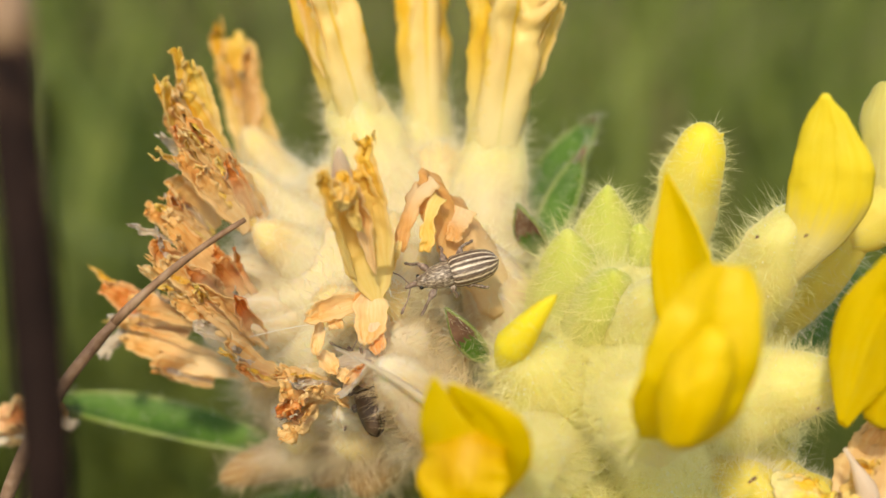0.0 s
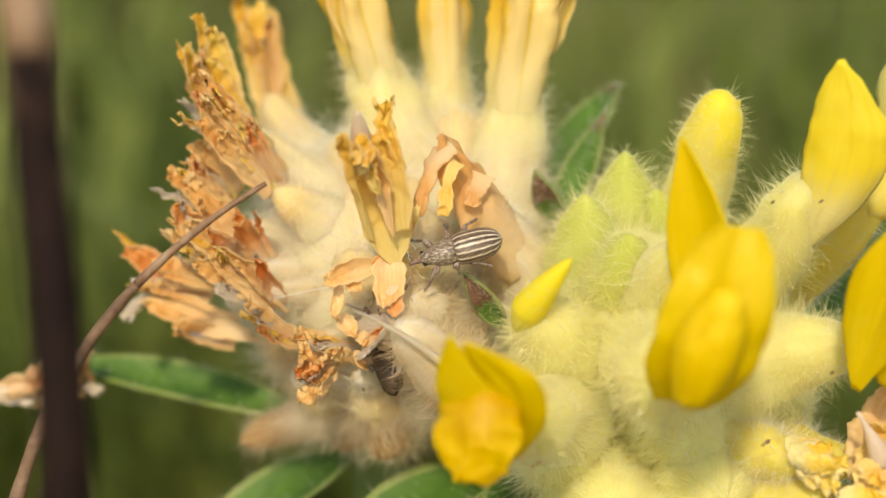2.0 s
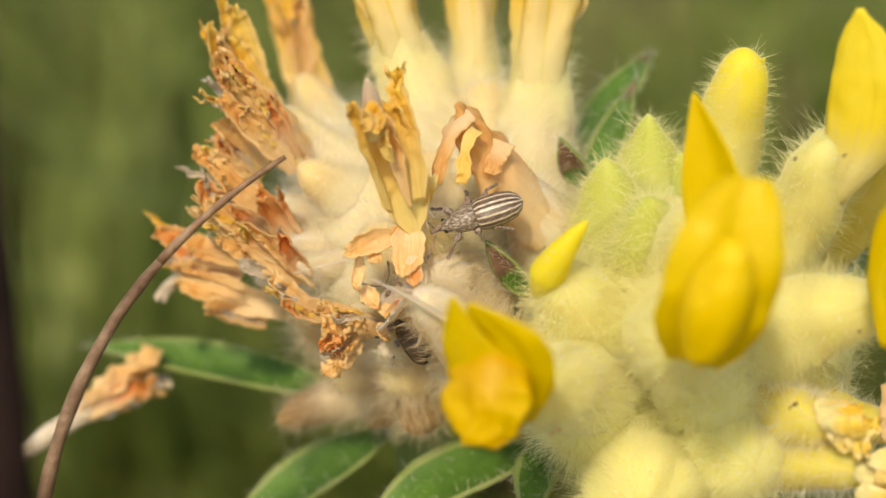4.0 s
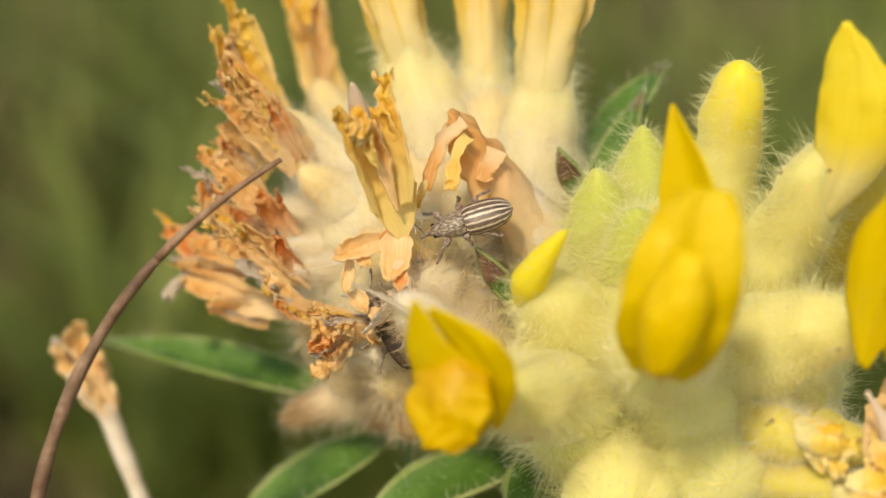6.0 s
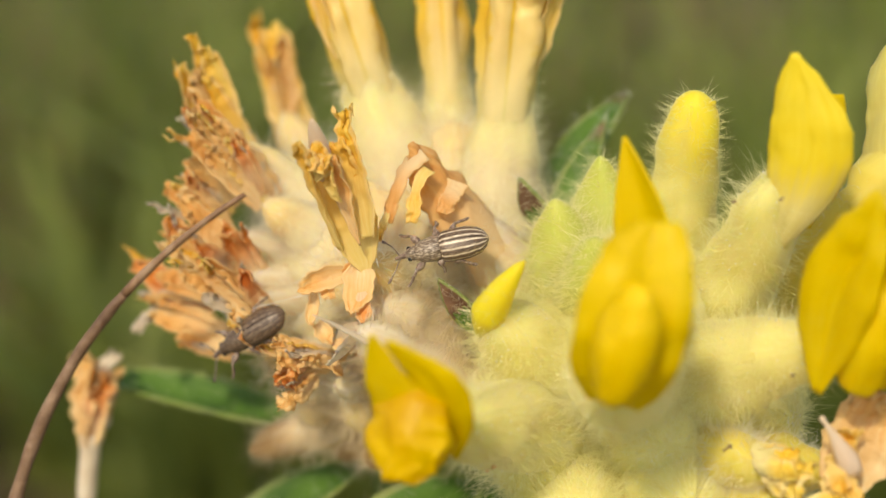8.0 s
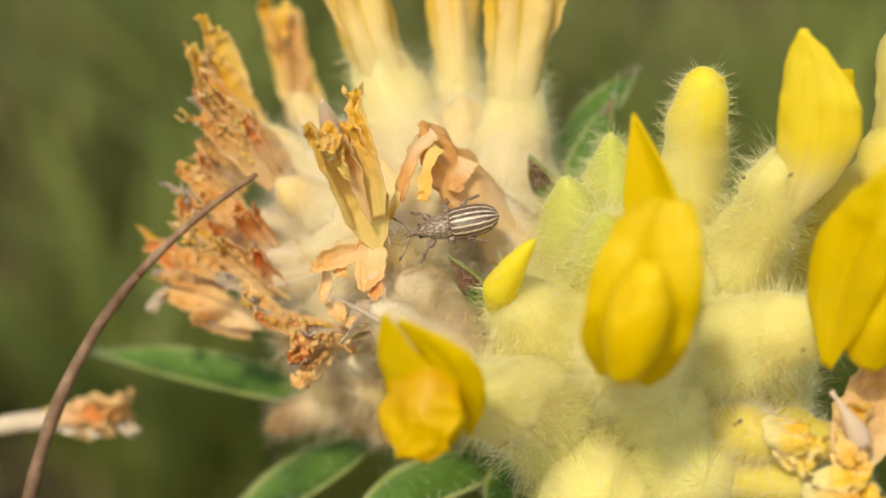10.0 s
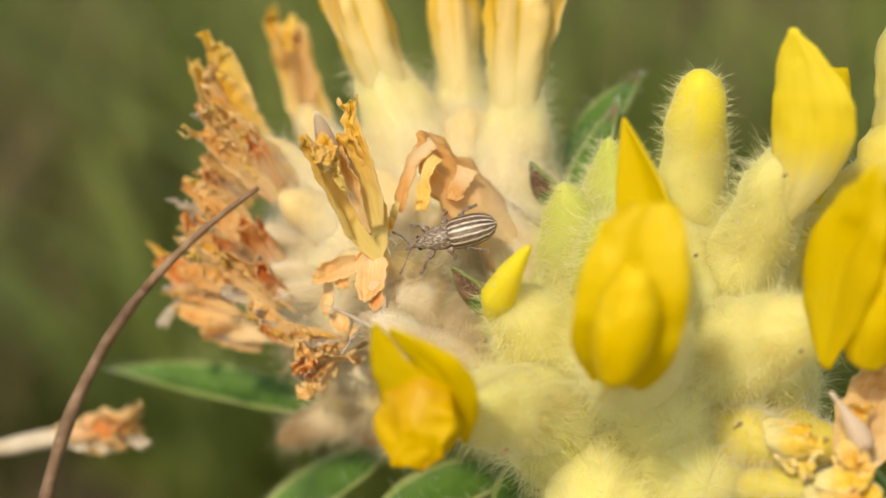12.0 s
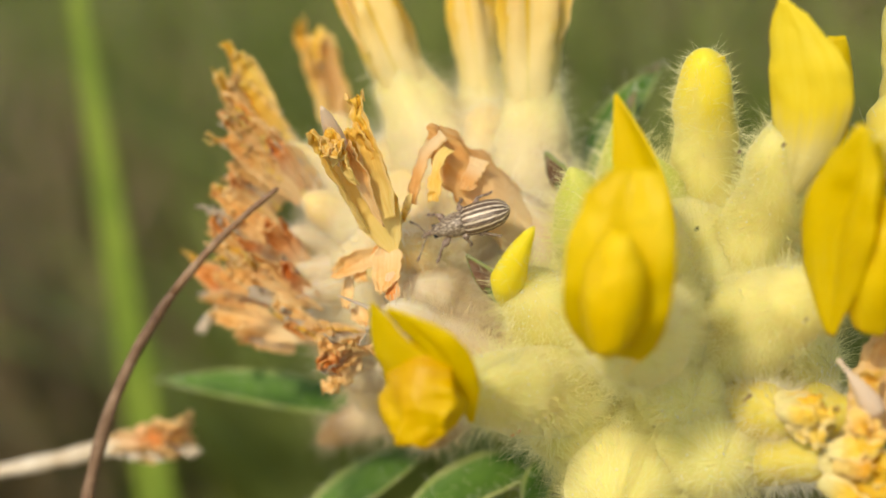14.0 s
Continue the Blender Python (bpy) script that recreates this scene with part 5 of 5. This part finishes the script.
# ---- weevils ----
def make_weevil(label, m_wing, m_shell, wing_label):
    """A striped weevil: x forward, y left, z up, in millimetres."""
    w = new("weevil")
    w.empty_display_size = 0.001
    BASE[w.name] = v3((0, 0, 0))
    tagged(w, label, "beetle", "weevils")
    # wing cases, one each side
    nu, nv = 26, 14
    for s in (1, -1):
        vs, uv = [], []
        for i in range(nu):
            u = i / (nu - 1)
            x = 0.0 - 1.75 * u
            wd = 0.60 * np.interp(u, (0, 0.06, 0.25, 0.55, 0.8, 0.93, 1), (0.80, 0.93, 1.0, 0.98, 0.80, 0.50, 0.06))
            h = 0.46 * np.interp(u, (0, 0.1, 0.4, 0.7, 0.9, 1), (0.86, 0.98, 1.0, 0.88, 0.52, 0.10))
            for j in range(nv):
                a = j / (nv - 1) * 1.72
                ridge = 1 + 0.012 * math.cos(j / (nv - 1) * 4 * 6.283)
                vs.append((x, s * (0.012 + math.sin(a) * wd * ridge), 0.26 + math.cos(a) * h * ridge))
                uv.append((0.30 + j / (nv - 1) * 4.0, u))
        fs = [(i * nv + j, i * nv + j + 1, (i + 1) * nv + j + 1, (i + 1) * nv + j)[::s] for i in range(nu - 1) for j in range(nv - 1)]
        part("elytron", vs, fs, m_wing, w, wing_label, uvs=uv)
    belly = rings(bez((0.05, 0, 0.2), (-0.8, 0, 0.12), (-1.7, 0, 0.2), 14), np.interp(np.linspace(0, 1, 14), (0, 0.1, 0.5, 0.85, 1), (0.3, 0.46, 0.52, 0.36, 0.05)), 14, flat=0.5, flat_dir=(0, 0, 1))
    part("abdomen", *skin(belly), M_BELLY, w, uvs=np.zeros((14 * 14, 2)))
    pro = rings([(0.95 - 0.97 * k / 13, 0, 0.27) for k in range(14)], 0.46 * np.interp(np.linspace(0, 1, 14), (0, 0.12, 0.35, 0.7, 0.93, 1), (0.52, 0.68, 0.90, 1.04, 0.98, 0.9)), 22, 0.02, 1, 0.86, (0, 0, 1))
    part("pronotum", *skin(pro), m_shell, w, "brown scaly neck shield", uvs=np.zeros((14 * 22, 2)))
    hd = rings([(1.26 - 0.36 * k / 9, 0, 0.26 - 0.04 * (1 - k / 9)) for k in range(10)], 0.27 * np.interp(np.linspace(0, 1, 10), (0, 0.2, 0.6, 1), (0.42, 0.72, 0.95, 1.0)), 16, 0.0, 1, 0.95, (0, 0, 1))
    head = part("head", *skin(hd), m_shell, w, uvs=np.zeros((160, 2)))
    part("rostrum", *tube(bez((1.2, 0, 0.23), (1.45, 0, 0.20), (1.66, 0, 0.08), 9), np.linspace(0.125, 0.06, 9), 10), M_LIMB, head, "short downcurved snout")
    for s in (1, -1):
        ey = rings([(1.13 + 0.085 * k, s * 0.21, 0.27) for k in np.linspace(-1, 1, 8)], 0.085 * np.sqrt(np.maximum(0.02, 1 - np.linspace(-1, 1, 8) ** 2)), 10)
        part("eye", *skin(ey), M_EYE, head, "black eye")
        an = part("antenna", *tube(bez((1.5, s * 0.07, 0.14), (1.62, s * 0.30, 0.2), (1.72, s * 0.48, 0.16), 8), np.full(8, 0.026), 6), M_LIMB, head)
        cl = bez((1.72, s * 0.48, 0.16), (1.84, s * 0.62, 0.1), (2.08, s * 0.86, -0.02), 9)
        part("funicle", *tube(cl, (0.024, 0.026, 0.024, 0.027, 0.026, 0.035, 0.052, 0.052, 0.02), 7), M_LIMB, head, "clubbed antenna tip")
    # legs: hip, knee, ankle, toe
    LEGS = [((0.66, 0.33, 0.1), (0.98, 0.78, 0.22), (1.22, 1.02, -0.12), (1.42, 1.22, -0.2)), ((0.05, 0.44, 0.05), (0.10, 0.92, 0.20), (-0.02, 1.28, -0.12), (0.06, 1.5, -0.2)), ((-0.42, 0.45, 0.05), (-0.62, 0.95, 0.18), (-0.98, 1.22, -0.14), (-1.18, 1.34, -0.2))]
    for s in (1, -1):
        for hip, knee, ank, toe in LEGS:
            reach = 0.32 if s > 0 and hip[0] < 0.5 else 0.8
            q = [v3((p[0], (hip[1] + (p[1] - hip[1]) * reach) * s, p[2])) for p in (hip, knee, ank, toe)]
            lg = part("leg", *tube([q[0] + (q[1] - q[0]) * k for k in np.linspace(0, 1, 8)], (0.06, 0.09, 0.115, 0.135, 0.14, 0.12, 0.09, 0.06), 9), M_LIMB, w, "scaly brown leg")
            part("tibia", *tube(bez(q[1], (q[1] + q[2]) / 2 + v3((0.02, 0, 0.03)), q[2], 8), (0.05, 0.058, 0.056, 0.054, 0.055, 0.058, 0.062, 0.05), 8), M_LIMB, lg)
            part("tarsus", *tube(bez(q[2], (q[2] + q[3]) / 2 + v3((0, 0, -0.03)), q[3], 9), (0.04, 0.062, 0.04, 0.062, 0.04, 0.068, 0.05, 0.03, 0.018), 7), M_LIMB, lg)
    return w


def beetle_pose(head, rear, up):
    """A beetle's pose from the base of its snout and the end of its wing cases, in plant millimetres."""
    h, r = v3(head), v3(rear)
    x = unit(h - r)
    z = unit(v3(up) - x * (v3(up) @ x))
    y = np.cross(z, x)
    o = r + x * 1.75 - z * 0.1
    m = Matrix([[x[i], y[i], z[i], o[i] * 0.001] for i in range(3)] + [[0, 0, 0, 1]])
    return PLANT @ m


weevil = make_weevil("striped brown and white weevil resting on the cream wool", M_ELYTRA, M_SHELL, "wing case with brown and white stripes")
weevil_two = make_weevil("dark striped weevil crawling through the withered petals", M_ELYTRA_SHADED, M_SHELL_SHADED, "dark brown wing case, faint stripes dimmed for shade")


def motions():
    up = (-0.10, -0.93, 0.36)
    walk(weevil, [(t, beetle_pose(h, r, up)) for t, h, r in [
        (0, (-0.83, 52.30, -1.22), (1.95, 52.60, -0.42)),
        (0.5, (-1.52, 52.30, -1.69), (1.43, 52.60, -0.95)),
        (1, (-1.51, 52.30, -1.72), (1.46, 52.60, -0.90)),
        (2, (-1.51, 52.30, -1.72), (1.46, 52.60, -0.91)),
        (3, (-1.47, 52.30, -1.70), (1.49, 52.60, -0.84)),
        (5.5, (-1.39, 52.30, -1.63), (1.49, 52.60, -0.71)),
        (6.5, (-1.37, 52.30, -1.64), (1.52, 52.60, -0.74)),
        (7, (-1.44, 52.30, -1.70), (1.48, 52.60, -0.76)),
        (7.5, (-0.83, 52.30, -1.23), (1.96, 52.60, -0.70)),
        (8, (-0.76, 52.30, -1.26), (2.05, 52.60, -0.69)),
        (8.5, (-0.79, 52.30, -1.22), (2.04, 52.60, -0.68)),
        (9, (-0.80, 52.30, -1.21), (2.04, 52.60, -0.69)),
        (11.5, (-0.96, 52.30, -1.33), (2.01, 52.60, -0.69)),
        (12, (-0.97, 52.30, -1.35), (1.99, 52.60, -0.70)),
        (12.5, (-1.00, 52.30, -1.35), (2.00, 52.60, -0.69)),
        (13, (-1.01, 52.30, -1.34), (2.05, 52.60, -0.68)),
        (13.5, (-1.01, 52.30, -1.30), (2.06, 52.60, -0.65)),
        (14, (-1.06, 52.30, -1.29), (2.07, 52.60, -0.63))]])
    walk(weevil_two, [(t, beetle_pose(h, r, u)) for t, h, r, u in [
        (0, (-3.08, 53.60, -4.60), (-2.45, 53.20, -6.71), (0.70, 0.35, -0.60)),
        (3, (-3.20, 53.60, -4.40), (-2.36, 53.20, -6.54), (0.70, 0.35, -0.60)),
        (5.5, (-3.43, 53.50, -4.43), (-2.04, 53.10, -6.43), (0.70, 0.35, -0.60)),
        (6, (-3.49, 53.30, -4.43), (-2.06, 52.90, -6.41), (0.70, 0.35, -0.60)),
        (6.5, (-3.62, 53.00, -4.14), (-2.10, 52.70, -5.72), (0.8, -0.55, -0.2)),
        (7, (-4.83, 53.40, -3.24), (-3.23, 53.10, -4.29), (0.4, -0.9, 0.2)),
        (7.5, (-4.82, 53.40, -3.28), (-2.95, 53.10, -5.02), (0.4, -0.9, 0.2)),
        (8, (-7.84, 53.90, -4.54), (-5.65, 53.60, -3.29), (-0.3, -0.9, 0.2)),
        (8.5, (-6.26, 55.00, -8.75), (-7.13, 54.50, -6.33), (-0.5, -0.8, 0.1)),
        (9, (-7.99, 56.50, -12.58), (-7.13, 56.00, -10.01), (-0.5, -0.8, 0.1)),
        (11.3, (-6.47, 58.50, -20.28), (-6.31, 58.00, -17.42), (-0.5, -0.8, 0.1)),
        (14, (-6.48, 58.50, -20.73), (-6.32, 58.00, -17.87), (-0.5, -0.8, 0.1))]])

    def floret_pose(base, tip):
        b, t = v3(base), v3(tip)
        x = unit(t - b)
        y = unit(np.cross(v3((0, -0.3, 1)), x))
        z = np.cross(x, y)
        return PLANT @ Matrix([[x[i], y[i], z[i], b[i] * 0.001] for i in range(3)] + [[0, 0, 0, 1]])

    walk(swing, [(t, floret_pose(b, p)) for t, b, p in [
        (0, (-18.45, 60.00, -7.23), (-16.53, 60.00, -6.66)),
        (1, (-18.53, 60.00, -7.51), (-16.45, 60.00, -7.04)),
        (2, (-18.33, 60.00, -7.18), (-16.37, 60.00, -6.71)),
        (3, (-17.14, 60.00, -8.06), (-14.46, 60.00, -7.83)),
        (5.5, (-16.64, 60.00, -8.77), (-17.92, 60.00, -5.83)),
        (6.5, (-16.29, 60.00, -8.65), (-17.70, 60.00, -6.12)),
        (7, (-15.93, 60.00, -7.62), (-16.67, 60.00, -5.12)),
        (7.5, (-17.04, 60.00, -8.76), (-16.16, 60.00, -6.72)),
        (8, (-16.02, 60.00, -8.61), (-15.77, 60.00, -6.46)),
        (8.5, (-17.96, 60.00, -8.19), (-14.06, 60.00, -7.80)),
        (9, (-18.17, 60.00, -8.48), (-13.79, 60.00, -8.33)),
        (11.5, (-18.61, 60.00, -8.85), (-13.93, 60.00, -8.32)),
        (12.5, (-18.67, 60.00, -8.76), (-13.70, 60.00, -8.37)),
        (13, (-18.85, 60.00, -8.92), (-13.70, 60.00, -8.44)),
        (14, (-18.42, 60.00, -8.85), (-13.56, 60.00, -8.46))]])
    at = v3((-42.26, 95.00, 2.62))
    walk(blade, [(t, plant_pose(*(BASE[blade.name] + v3(p) - at))) for t, p in [
        (0, (-64.78, 95.00, -2.70)), (3, (-60.96, 95.00, -2.71)), (9, (-62.43, 95.00, -3.11)), (12, (-55.18, 95.00, 0.62)), (12.5, (-50.03, 95.00, 4.83)), (13, (-46.54, 95.00, 5.70)), (13.5, (-45.09, 95.00, 2.21)), (14, (-42.26, 95.00, 2.62))]])
    off = v3((-9.48, 33.41, 0.00))
    walk(dark, [(t, plant_pose(*(BASE[dark.name] + v3(p) - off))) for t, p in [
        (0, (-9.33, 33.41, 0.00)), (0.5, (-9.17, 33.42, -1.23)), (1, (-9.23, 33.39, -1.64)), (1.5, (-9.21, 33.37, -1.40)), (2, (-9.35, 33.35, -1.08)),
        (2.5, (-8.68, 33.36, -1.41)), (3, (-9.08, 33.42, -1.96)), (3.2, (-9.30, 33.42, -2.12)), (5.3, (-11.09, 33.43, -2.07)), (14, (-10.37, 33.44, -2.30))]])


motions()
